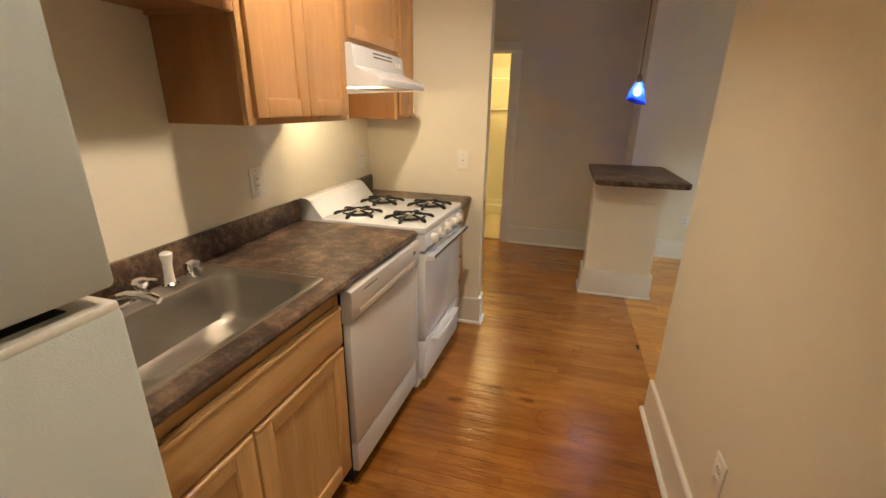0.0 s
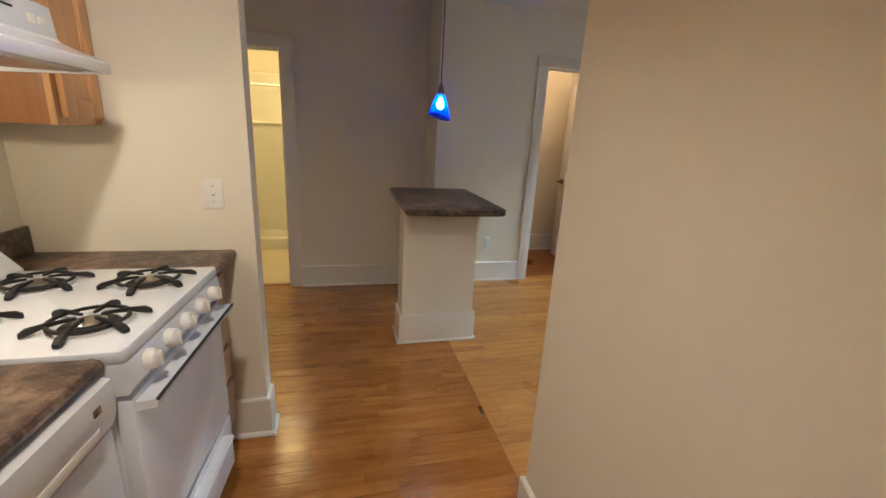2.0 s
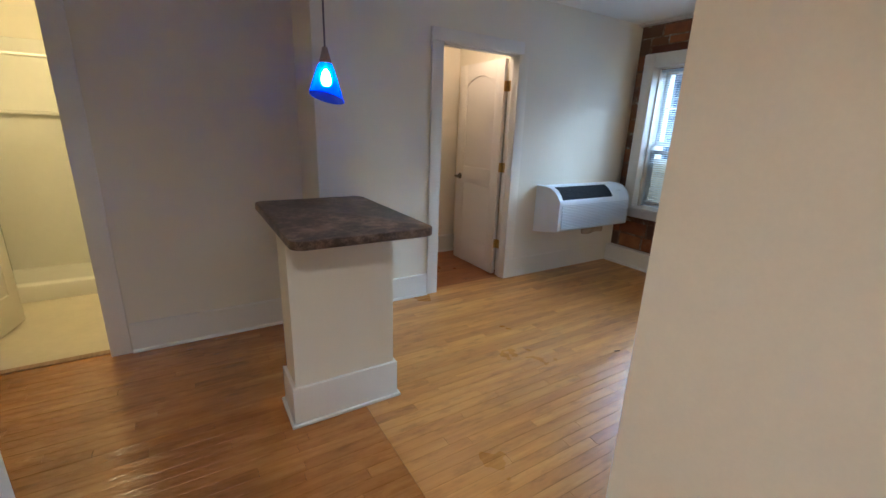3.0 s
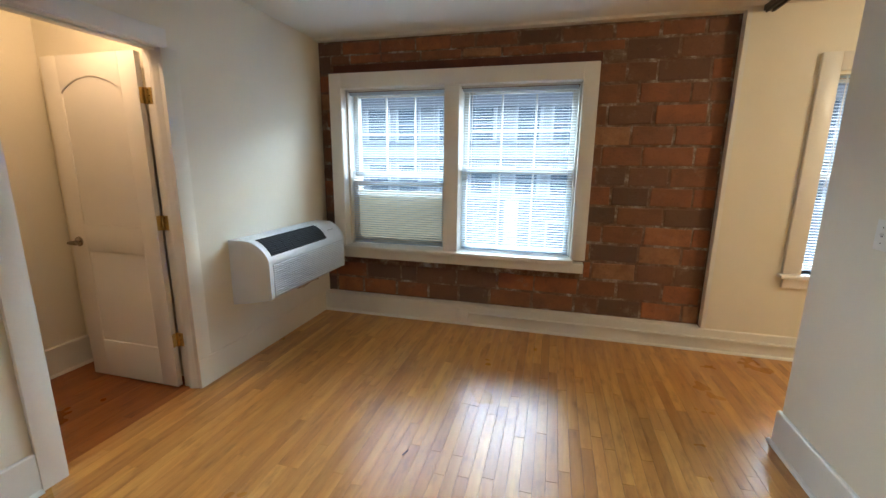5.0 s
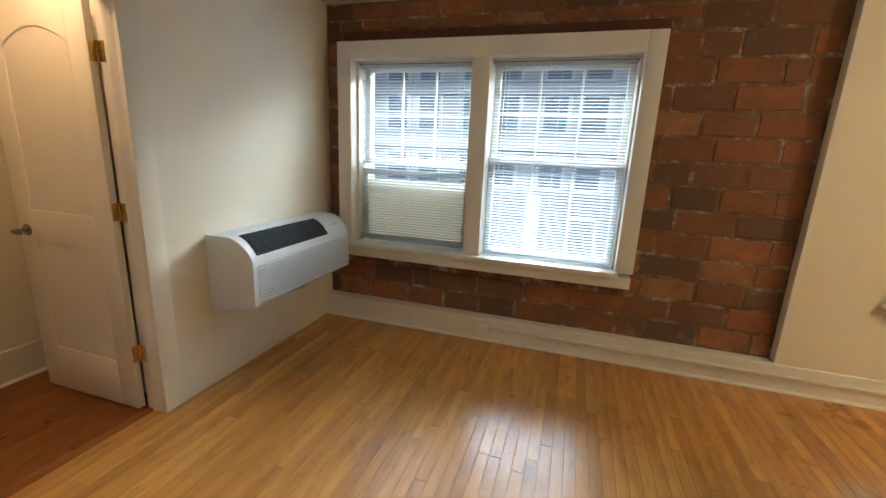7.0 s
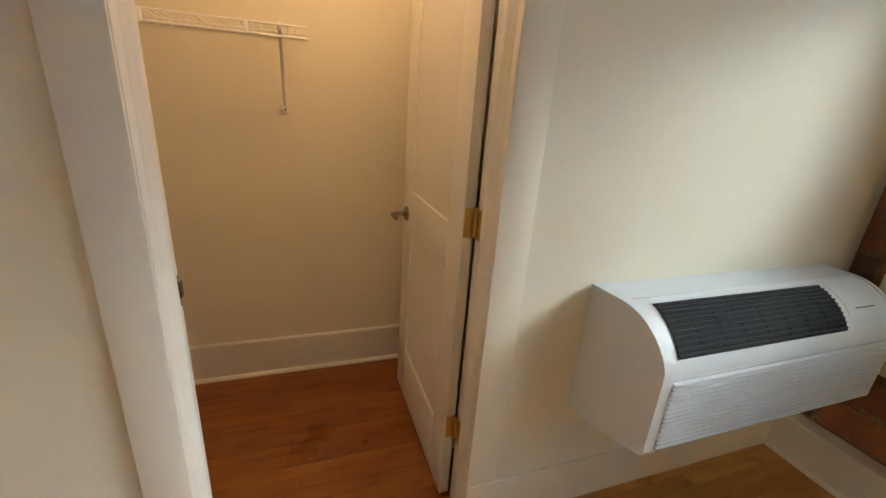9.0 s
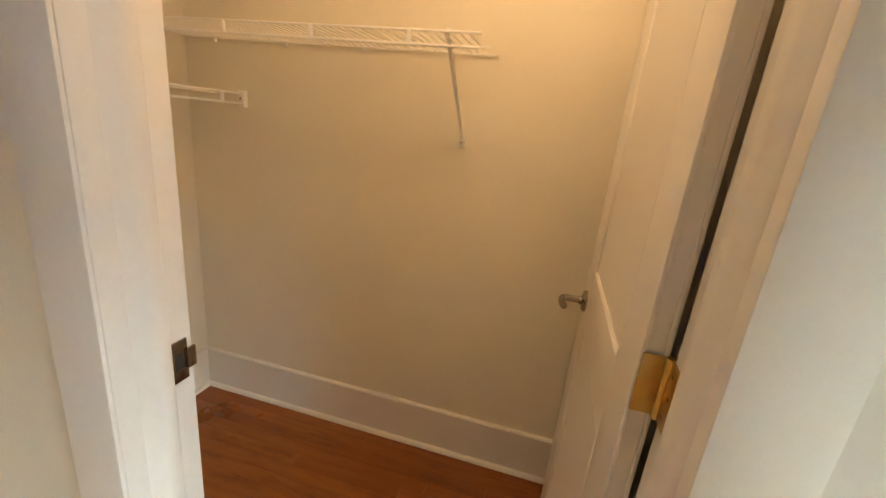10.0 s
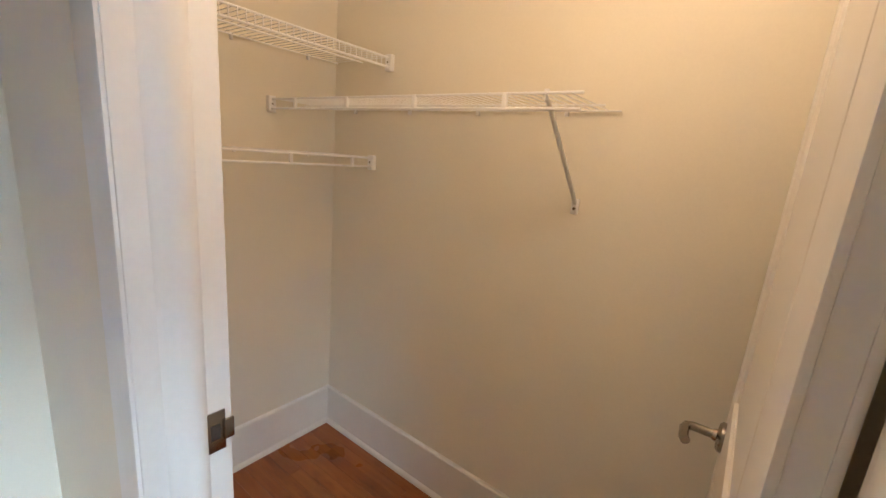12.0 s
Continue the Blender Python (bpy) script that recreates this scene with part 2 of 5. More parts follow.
def laminate():
    m, nt, b = blank("dark_mottled_laminate")
    v = coords(nt, (1.0, 0.7, 1.0))
    big, mid, fine = noisy(nt, v, 7.5, 7, 0.72), noisy(nt, coords(nt, (0.8, 1.2, 1.0)), 26, 6, 0.75), noisy(nt, v, 160, 4, 0.6)
    c = ramp(nt, big, [(0.38, (0.022, 0.013, 0.010)), (0.47, (0.060, 0.034, 0.024)), (0.54, (0.13, 0.078, 0.050)), (0.63, (0.30, 0.195, 0.125))])
    c = mixed(nt, 0.24, c, ramp(nt, mid, [(0.40, (0.016, 0.011, 0.010)), (0.5, (0.07, 0.045, 0.036)), (0.58, (0.42, 0.31, 0.23))]))
    c = mixed(nt, 0.08, c, ramp(nt, fine, [(0.40, (0.015, 0.010, 0.010)), (0.62, (0.26, 0.19, 0.15))]))
    nt.links.new(c, b.inputs["Base Color"])
    b.inputs["Roughness"].default_value = 0.38
    bumped(nt, b, [(fine, 0.12, 0.001)])
    return m


def brick_mat():
    m, nt, b = blank("old_clay_brick")
    rnd = nt.nodes.new("ShaderNodeObjectInfo").outputs["Random"]
    k = node(nt, "ShaderNodeMath")
    k.operation = "MULTIPLY"
    k.inputs[1].default_value = 53.0
    nt.links.new(rnd, k.inputs[0])
    cx = nt.nodes.new("ShaderNodeCombineXYZ")
    for i in range(3):
        nt.links.new(k.outputs[0], cx.inputs[i])
    v = coords(nt, (1, 1, 1), cx.outputs[0])
    big, fine = noisy(nt, v, 6, 5, 0.65), noisy(nt, v, 55, 5, 0.7)
    scratch = noisy(nt, coords(nt, (1, 0.5, 5), cx.outputs[0]), 26, 4, 0.6)
    tone = ramp(nt, rnd, [(0.0, (0.115, 0.076, 0.056)), (0.16, (0.18, 0.092, 0.054)), (0.34, (0.245, 0.110, 0.054)), (0.6, (0.32, 0.120, 0.052)), (0.84, (0.40, 0.142, 0.056)), (1.0, (0.38, 0.21, 0.10))])
    c = mixed(nt, ramp(nt, big, [(0.35, (0.6,) * 3), (0.62, (0.0,) * 3)]), tone, (0.16, 0.072, 0.040))
    c = mixed(nt, ramp(nt, fine, [(0.56, (0.0,) * 3), (0.74, (0.6,) * 3)]), c, (0.07, 0.042, 0.034))
    c = mixed(nt, ramp(nt, noisy(nt, coords(nt), 5.5, 7, 0.78), [(0.585, (0.0,) * 3), (0.67, (0.55,) * 3)]), c, (0.30, 0.215, 0.145))
    nt.links.new(c, b.inputs["Base Color"])
    b.inputs["Roughness"].default_value = 0.85
    bumped(nt, b, [(fine, 0.55, 0.004), (big, 0.5, 0.012), (scratch, 0.35, 0.004)])
    return m


def mortar_mat():
    m, nt, b = blank("old_grey_mortar")
    v = coords(nt)
    big, fine = noisy(nt, v, 7, 7, 0.78), noisy(nt, v, 80, 4)
    c = ramp(nt, big, [(0.43, (0.17, 0.086, 0.050)), (0.54, (0.25, 0.165, 0.105)), (0.63, (0.46, 0.41, 0.34))])
    nt.links.new(c, b.inputs["Base Color"])
    b.inputs["Roughness"].default_value = 0.95
    bumped(nt, b, [(fine, 0.6, 0.004), (big, 0.6, 0.01)])
    return m


def steel_mat():
    m, nt, b = blank("brushed_stainless_steel")
    v = coords(nt, (1, 0.05, 1))
    g = noisy(nt, v, 240, 4, 0.6)
    nt.links.new(ramp(nt, g, [(0.3, (0.50, 0.47, 0.435)), (0.7, (0.56, 0.53, 0.49))]), b.inputs["Base Color"])
    b.inputs["Metallic"].default_value = 1.0
    b.inputs["Roughness"].default_value = 0.34
    bumped(nt, b, [(g, 0.015, 0.0005)])
    return m


def glass_mat():
    m, nt, b = blank("window_glass")
    b.inputs["Transmission Weight"].default_value = 1.0
    b.inputs["Roughness"].default_value = 0.0
    b.inputs["IOR"].default_value = 1.45
    b.inputs["Base Color"].default_value = (0.96, 0.98, 1.0, 1)
    return m


def shade_mat():
    """Thin cobalt glass: part of the bulb's light passes straight, part is scattered in the glass."""
    m, nt, b = blank("cobalt_blue_glass")
    t = nt.nodes.new("ShaderNodeBsdfTransparent")
    t.inputs[0].default_value = (0.42, 0.62, 1.0, 1)
    d = nt.nodes.new("ShaderNodeBsdfTranslucent")
    d.inputs[0].default_value = (0.01, 0.06, 1.0, 1)
    g = node(nt, "ShaderNodeBsdfGlossy", Roughness=0.08)
    a1, a2 = nt.nodes.new("ShaderNodeMixShader"), nt.nodes.new("ShaderNodeMixShader")
    a1.inputs[0].default_value, a2.inputs[0].default_value = 0.45, 0.05
    nt.links.new(t.outputs[0], a1.inputs[1])
    nt.links.new(d.outputs[0], a1.inputs[2])
    nt.links.new(a1.outputs[0], a2.inputs[1])
    nt.links.new(g.outputs[0], a2.inputs[2])
    nt.links.new(a2.outputs[0], nt.nodes["Material Output"].inputs[0])
    return m


def glow(name, color, strength):
    m, nt, b = blank(name)
    b.inputs["Base Color"].default_value = (*color, 1)
    b.inputs["Emission Color"].default_value = (*color, 1)
    b.inputs["Emission Strength"].default_value = strength
    return m


def slat_mat():
    m, nt, b = blank("white_blind_slat")
    b.inputs["Base Color"].default_value = (0.68, 0.75, 0.82, 1)
    b.inputs["Roughness"].default_value = 0.4
    t = nt.nodes.new("ShaderNodeBsdfTranslucent")
    t.inputs[0].default_value = (0.68, 0.77, 0.86, 1)
    mx = nt.nodes.new("ShaderNodeMixShader")
    mx.inputs[0].default_value = 0.48
    nt.links.new(b.outputs[0], mx.inputs[1])
    nt.links.new(t.outputs[0], mx.inputs[2])
    nt.links.new(mx.outputs[0], nt.nodes["Material Output"].inputs[0])
    return m


def board_mat():
    """Thin cream foam board that lets some daylight through."""
    m, nt, b = blank("cream_foam_board")
    c = ramp(nt, noisy(nt, coords(nt), 6, 4), [(0.3, (0.74, 0.71, 0.62)), (0.7, (0.82, 0.79, 0.70))])
    nt.links.new(c, b.inputs["Base Color"])
    t = nt.nodes.new("ShaderNodeBsdfTranslucent")
    nt.links.new(c, t.inputs[0])
    mx = nt.nodes.new("ShaderNodeMixShader")
    mx.inputs[0].default_value = 0.3
    nt.links.new(b.outputs[0], mx.inputs[1])
    nt.links.new(t.outputs[0], mx.inputs[2])
    nt.links.new(mx.outputs[0], nt.nodes["Material Output"].inputs[0])
    return m


SLAT, PANELBOARD = slat_mat(), board_mat()
LAMINATE, BRICK, MORTAR, STEEL, GLASS, COBALT = laminate(), brick_mat(), mortar_mat(), steel_mat(), glass_mat(), shade_mat()
BULB = glow("lit_bulb", (0.9, 0.95, 1.0), BULB_GLOW)


# ---- mesh tools ----
def B(bm, x0, x1, y0, y1, z0, z1, bev=0.0, seg=2):
    t = bmesh.new()
    bmesh.ops.create_cube(t, size=1)
    for v in t.verts:
        v.co = Vector(((x0, x1)[v.co.x > 0], (y0, y1)[v.co.y > 0], (z0, z1)[v.co.z > 0]))
    if bev:
        bmesh.ops.bevel(t, geom=t.edges[:], offset=bev, segments=seg, profile=0.5, affect="EDGES")
    me = bpy.data.meshes.new("tmp")
    t.to_mesh(me)
    t.free()
    bm.from_mesh(me)
    bpy.data.meshes.remove(me)
    return bm


def box(*a):
    return B(bmesh.new(), *a)


def cyl(bm, p0, p1, r0, r1=None, seg=16):
    p0, p1 = Vector(p0), Vector(p1)
    d = p1 - p0
    m = Matrix.Translation((p0 + p1) / 2) @ d.to_track_quat("Z", "Y").to_matrix().to_4x4()
    bmesh.ops.create_cone(bm, cap_ends=True, segments=seg, radius1=r0, radius2=r0 if r1 is None else r1, depth=d.length, matrix=m)
    return bm


def tube(bm, pts, r, seg=8):
    pts = [Vector(p) for p in pts]
    rings = []
    for i, p in enumerate(pts):
        d = (pts[min(i + 1, len(pts) - 1)] - pts[max(i - 1, 0)]).normalized()
        side = d.cross(Vector((0.31, 0.17, 0.93))).normalized()
        up = side.cross(d)
        rings.append([bm.verts.new(p + r * (math.cos(a) * side + math.sin(a) * up)) for a in [2 * math.pi * k / seg for k in range(seg)]])
    for a, b in zip(rings, rings[1:]):
        for k in range(seg):
            bm.faces.new((a[k], a[(k + 1) % seg], b[(k + 1) % seg], b[k]))
    bm.faces.new(rings[0][::-1])
    bm.faces.new(rings[-1])
    return bm


def prism(bm, pts, axis, a0, a1):
    """A 2D outline pushed along an axis: x takes (y, z), y takes (x, z), z takes (x, y)."""
    put = {"x": lambda p, a: (a, p[0], p[1]), "y": lambda p, a: (p[0], a, p[1]), "z": lambda p, a: (p[0], p[1], a)}[axis]
    lo = [bm.verts.new(put(p, a0)) for p in pts]
    hi = [bm.verts.new(put(p, a1)) for p in pts]
    n = len(pts)
    bm.faces.new(lo[::-1])
    bm.faces.new(hi)
    for k in range(n):
        bm.faces.new((lo[k], lo[(k + 1) % n], hi[(k + 1) % n], hi[k]))
    return bm


def lathe(bm, profile, m, seg=24, cap=True):
    rings = []
    for r, h in profile:
        rings.append([bm.verts.new(m @ Vector((r * math.cos(2 * math.pi * k / seg), r * math.sin(2 * math.pi * k / seg), h))) for k in range(seg)])
    for a, b in zip(rings, rings[1:]):
        for k in range(seg):
            bm.faces.new((a[k], a[(k + 1) % seg], b[(k + 1) % seg], b[k]))
    if cap:
        bm.faces.new(rings[0][::-1])
        bm.faces.new(rings[-1])
    return bm


def loops(bm, rings, cap=False):
    """Skins closed rings of points, one after another."""
    vs = [[bm.verts.new(p) for p in ring] for ring in rings]
    n = len(vs[0])
    for a, b in zip(vs, vs[1:]):
        for k in range(n):
            bm.faces.new((a[k], a[(k + 1) % n], b[(k + 1) % n], b[k]))
    if cap:
        bm.faces.new(vs[-1])
    return bm


def finish(name, bm, material, smooth=True):
    bmesh.ops.recalc_face_normals(bm, faces=bm.faces[:])
    me = bpy.data.meshes.new(name)
    bm.to_mesh(me)
    bm.free()
    me.materials.append(material)
    if smooth:
        me.polygons.foreach_set("use_smooth", [True] * len(me.polygons))
        me.set_sharp_from_angle(angle=radians(38))
    return me


def thing(name, at, label, category, group="", kind=""):
    ob = new(name)
    ob.empty_display_size = 0.1
    ob.location = at
    return tagged(ob, label, category, group, kind)


def child(ob, parent):
    ob.parent = parent
    if parent.type == "EMPTY" and parent.parent is None:
        ob.matrix_parent_inverse = Matrix.Translation(-parent.location)
    return ob


def part(name, bm, material, parent, label="", smooth=True):
    ob = child(new(name, finish(name, bm, material, smooth)), parent)
    return tagged(ob, label) if label else ob


def solo(name, bm, material, label="", category="", group="", kind="", smooth=True):
    return tagged(new(name, finish(name, bm, material, smooth)), label, category, group, kind)


def structure(name, bm, material, label, category):
    return solo(name, bm, material, label, category, kind="structure", smooth=False)


# ---- large structure ----
H = 2.48
XW = 5.06          # plaster face of the window wall
YB = 5.27          # face of the wall with the closet and bath doors
KX = -0.215        # kitchen wall behind the counter
EY = 3.335         # kitchen end wall
structure("floor", box(-0.5, 5.45, -1.0, 6.5, -0.16, -0.022), GAPDARK, "dark subfloor under the oak strip boards", "floor")
bath_floor = structure("bath_floor", box(-0.6, 1.7, 5.345, 7.5, -0.02, -0.002), VINYL, "pale beige sheet floor of the bathroom", "floor")
structure("ceiling", box(-0.6, 5.45, -1.1, 7.6, H, H + 0.12), CEIL, "off-white painted plaster ceiling", "ceiling")

BX0, BX1, BZ = -0.25, 0.46, 1.975      # bathroom door opening
CX0, CX1, CZ = 2.76, 3.525, 2.03       # closet door opening
bm = bmesh.new()
J = 0.024           # room for the jamb boards
for x0, x1, z0, z1 in ((-0.5, BX0 - J, 0, H), (BX0 - J, BX1 + J, BZ + J, H), (BX1 + J, CX0 - J, 0, H), (CX0 - J, CX1 + J, CZ + J, H), (CX1 + J, 5.14, 0, H)):
    B(bm, x0, x1, YB, YB + 0.125, z0 - 0.02, z1)
wall_back = structure("wall_back", bm, PAINT, "cream painted plaster wall with two doorways", "wall")

W1 = (3.0, 5.01, 0.66, 2.055)
W2 = (0.55, 1.41, 0.67, 2.05)
bm = bmesh.new()
for y0, y1, z0, z1 in ((-1.0, W2[0], 0, H), (W2[0], W2[1], 0, W2[2]), (W2[0], W2[1], W2[3], H), (W2[1], W1[0], 0, H),
                       (W1[0], W1[1], 0, W1[2]), (W1[0], W1[1], W1[3], H), (W1[1], 5.39, 0, H)):
    B(bm, 5.14, 5.42, y0, y1, z0 - 0.02, z1)
wall_window = structure("wall_window", bm, MORTAR, "outer masonry wall with exposed mortar joints", "wall")
bm = bmesh.new()
for y0, y1, z0, z1 in ((-1.0, W2[0], 0, H), (W2[0], W2[1], 0, W2[2]), (W2[0], W2[1], W2[3], H), (W2[1], 1.965, 0, H)):
    B(bm, XW, 5.14, y0, y1, z0 - 0.02, z1)
structure("wall_window_plaster", bm, PAINT, "warm cream plastered part of the window wall", "wall")
structure("trim_brick_edge", box(XW - 0.006, 5.125, 1.955, 1.985, 0.19, H), TRIM, "narrow cream edge board beside the bare brick", "trim")
structure("trim_brick_top", box(XW - 0.004, 5.135, 1.985, 5.27, H - 0.02, H), TRIM, "thin cream strip over the brick", "trim")
structure("wall_kitchen", box(KX - 0.15, KX, -1.0, EY + 0.11, -0.02, H), PAINT, "cream painted kitchen wall behind the worktop", "wall")
structure("wall_kitchen_end", box(KX, 0.570, EY, EY + 0.11, -0.02, H), PAINT, "cream stub wall at the end of the kitchen run", "wall")
structure("wall_hall", box(KX - 0.15, KX, EY + 0.11, YB, -0.02, H), PAINT, "plain cream wall of the hall", "wall")
structure("wall_kitchen_right", box(1.572, 1.69, -1.0, 2.672, -0.02, H), PAINT, "beige painted partition opposite the worktop", "wall")
structure("wall_switches", box(1.69, 3.905, 1.83, 1.95, -0.02, H), PAINT, "pale grey-cream partition with light switches", "wall")
structure("wall_behind", box(KX, 5.14, -1.12, -1.0, -0.02, H), PAINT, "plain cream wall behind the kitchen", "wall")
structure("wall_stub", box(1.655, 1.87, 4.84, YB, -0.02, H), PAINT, "narrow cream wall stub behind the bar", "wall")
structure("closet_wall_left", box(1.725, 1.825, YB + 0.125, 6.34, -0.02, H), PAINT, "cream closet side wall", "wall")
structure("closet_wall_back", box(1.725, 3.74, 6.34, 6.46, -0.02, H), PAINT, "cream closet back wall", "wall")
structure("closet_wall_right", box(3.62, 3.74, YB + 0.125, 6.34, -0.02, H), PAINT, "cream closet wall behind the open door", "wall")
bm = bmesh.new()
B(bm, -0.62, -0.5, YB, 7.5, -0.02, H)
B(bm, 1.6, 1.725, YB + 0.125, 7.5, -0.02, H)
B(bm, -0.5, 1.6, 7.38, 7.5, -0.02, H)
structure("bath_walls", bm, PAINT, "cream bathroom walls seen through the doorway", "wall")


def baseboard(name, runs, label):
    """Tall flat base boards with an eased top and a quarter-round shoe; runs of (axis, face, direction, from, to)."""
    root = thing(name, (0, 0, 0), label, "baseboard", kind="structure")
    for axis, face, way, a, b, h, e0, e1 in runs:
        out = [(face, -0.01), (face + way * 0.017, -0.01), (face + way * 0.017, h - 0.006), (face + way * 0.012, h), (face, h)]
        part("board", prism(bmesh.new(), out, axis, a, b), TRIM, root, smooth=False)
        r = 0.017
        q = [(face + way * 0.017, -0.005)] + [(face + way * (0.017 + r * math.cos(t)), 0.001 + r * math.sin(t)) for t in [k * math.pi / 10 for k in range(6)]]
        part("shoe", prism(bmesh.new(), q, axis, a - e0, b + e1), TRIM, root)
    return root


# axis x: outline in (y, z) pushed along x; axis y: outline in (x, z) pushed along y
baseboard("baseboard_back", [("x", YB, -1, 0.57, 1.638, 0.19, 0, 0), ("x", YB, -1, 1.887, 2.652, 0.19, 0, 0)], "white painted base board along the door wall")
baseboard("baseboard_window", [("y", XW + 0.008, -1, -1.0, YB, 0.185, 0, 0)], "tall white base board under the brick")
structure("baseboard_corner", box(3.528, 5.05, YB - 0.006, YB, -0.01, 0.19, 0.002), PAINT, "thin cream base board under the air conditioner", "baseboard")
structure("baseboard_ledge", box(XW + 0.008, 5.14, 1.985, YB, -0.02, 0.183), TRIM, "white backing board under the brick", "baseboard")
baseboard("baseboard_kitchen", [("y", 1.572, -1, -1.0, 2.689, 0.19, 0, 0.017), ("x", 2.672, 1, 1.572, 1.69, 0.19, 0.017, 0)], "white base board of the beige partition")
baseboard("baseboard_end", [("x", EY, -1, 0.40, 0.570, 0.19, 0, 0.017), ("y", 0.570, 1, EY - 0.017, EY + 0.11, 0.19, 0.017, 0)], "white base board round the stub wall")
baseboard("baseboard_switches", [("x", 1.95, 1, 1.69, 3.922, 0.19, 0, 0.017), ("y", 3.905, 1, 1.83, 1.95, 0.19, 0, 0.017)], "white base board under the light switches")
baseboard("baseboard_stub", [("y", 1.87, 1, 4.84, YB, 0.19, 0, 0), ("y", 1.655, -1, 4.84, YB, 0.19, 0, 0)], "white base board of the wall stub")
baseboard("baseboard_closet", [("x", 6.34, -1, 1.842, 3.62, 0.20, 0, 0), ("y", 1.825, 1, YB + 0.125, 6.34, 0.20, 0, 0)], "white base board inside the closet")


def door_casing(name, x0, x1, top, width, label, flush=False):
    root = thing(name, ((x0 + x1) / 2, YB, 0), label, "door frame", kind="structure")
    y0, y1 = YB - 0.020, YB + 0.128
    part("casing", box(x0 - width, x0 - 0.003, y0, YB, 0.0, top + 0.006, 0.003), TRIM, root)
    if flush:
        part("casing", box(x1 + 0.001, x1 + width, YB - 0.0035, YB, 0.0, top + 0.006, 0.001), PAINT, root, "casing plastered nearly flush with the wall")
    else:
        part("casing", box(x1 + 0.003, x1 + width, y0, YB, 0.0, top + 0.006, 0.003), TRIM, root)
    part("head_casing", box(x0 - width - 0.004, x1 + (0.03 if flush else width + 0.004), y0 - 0.003, YB, top + 0.006, top + 0.095, 0.003), TRIM, root)
    for a, b in ((x0 - 0.022, x0), (x1, x1 + 0.022)):
        front = YB - (0.003 if flush and a > x0 else 0.014)
        part("jamb", box(a, b, front, y1, 0, top, 0.003), TRIM, root)
    part("head_jamb", box(x0 - 0.022, x1 + 0.022, YB - 0.014, y1, top, top + 0.02, 0.003), TRIM, root)
    # stop moulding, stepped
    for a, way in ((x0, 1), (x1, -1)):
        ogee = [(0.020, -0.001), (0.030, 0.005), (0.041, 0.006), (0.047, 0.010), (0.060, 0.012), (0.074, 0.011), (0.084, 0.004), (0.088, -0.001)]
        part("door_stop", prism(bmesh.new(), [(a + way * d, YB + y) for y, d in ogee], "z", 0, top), TRIM, root)
    part("door_stop", box(x0, x1, YB + 0.030, YB + 0.078, top - 0.012, top, 0.004), TRIM, root)
    return root


closet_frame = door_casing("door_1", CX0, CX1, CZ, 0.105, "white painted closet door frame with flat casing", True)
bath_frame = door_casing("door_2", BX0, BX1, BZ, 0.105, "white painted bathroom door frame in shade")
bm = bmesh.new()
B(bm, CX0 - 0.001, CX0 + 0.0025, 5.352, 5.386, 0.885, 0.965, 0.001)
B(bm, CX0 + 0.001, CX0 + 0.007, 5.382, 5.400, 0.905, 0.945, 0.002)
strike = part("strike_plate", bm, NICKEL, closet_frame, "dull nickel strike plate")
part("latch_hole", box(CX0 + 0.0022, CX0 + 0.0034, 5.360, 5.376, 0.91, 0.94), DARK, strike)
structure("threshold", box(BX0, BX1, 5.30, 5.352, -0.01, 0.006, 0.002), DRAWEROAK, "worn oak strip at the bathroom door", "threshold")


# ---- windows and blinds ----
def sash(root, y0, y1, z0, z1, x, cols, rows, low_board=None):
    """A wooden sash with muntins and panes, its faces at x and x + 0.035."""
    s = part("sash", box(x, x + 0.035, y0, y1, z0, z0 + 0.05, 0.003), TRIM, root, "white wooden window sash")
    part("sash_stile", box(x, x + 0.035, y0, y0 + 0.045, z0 + 0.05, z1, 0.003), TRIM, s)
    part("sash_stile", box(x, x + 0.035, y1 - 0.045, y1, z0 + 0.05, z1, 0.003), TRIM, s)
    part("sash_rail", box(x, x + 0.035, y0 + 0.045, y1 - 0.045, z1 - 0.04, z1, 0.003), TRIM, s)
    a, b, c, d = y0 + 0.045, y1 - 0.045, z0 + 0.05, z1 - 0.04
    for k in range(1, cols):
        y = a + (b - a) * k / cols
        part("muntin", box(x + 0.006, x + 0.030, y - 0.008, y + 0.008, c, d, 0.003), TRIM, s)
    for k in range(1, rows):
        z = c + (d - c) * k / rows
        part("muntin", box(x + 0.008, x + 0.028, a, b, z - 0.008, z + 0.008, 0.003), TRIM, s)
    if low_board:
        part("board", box(x + 0.010, x + 0.022, a, b, c, c + low_board, 0.002), PANELBOARD, s, "cream board behind the blind")
    g = part("pane", box(x + 0.016, x + 0.020, a, b, c + (low_board or 0), d), GLASS, s, smooth=False)
    g.visible_shadow = False
    return s


def slat_mesh(length):
    bm = bmesh.new()
    arc = [(-0.0125 + 0.025 * k / 4, 0.0022 * (1 - (2 * k / 4 - 1) ** 2)) for k in range(5)]
    out = arc + [(x, z - 0.0007) for x, z in reversed(arc)]
    prism(bm, out, "y", -length / 2, length / 2)
    return finish("slat", bm, SLAT)


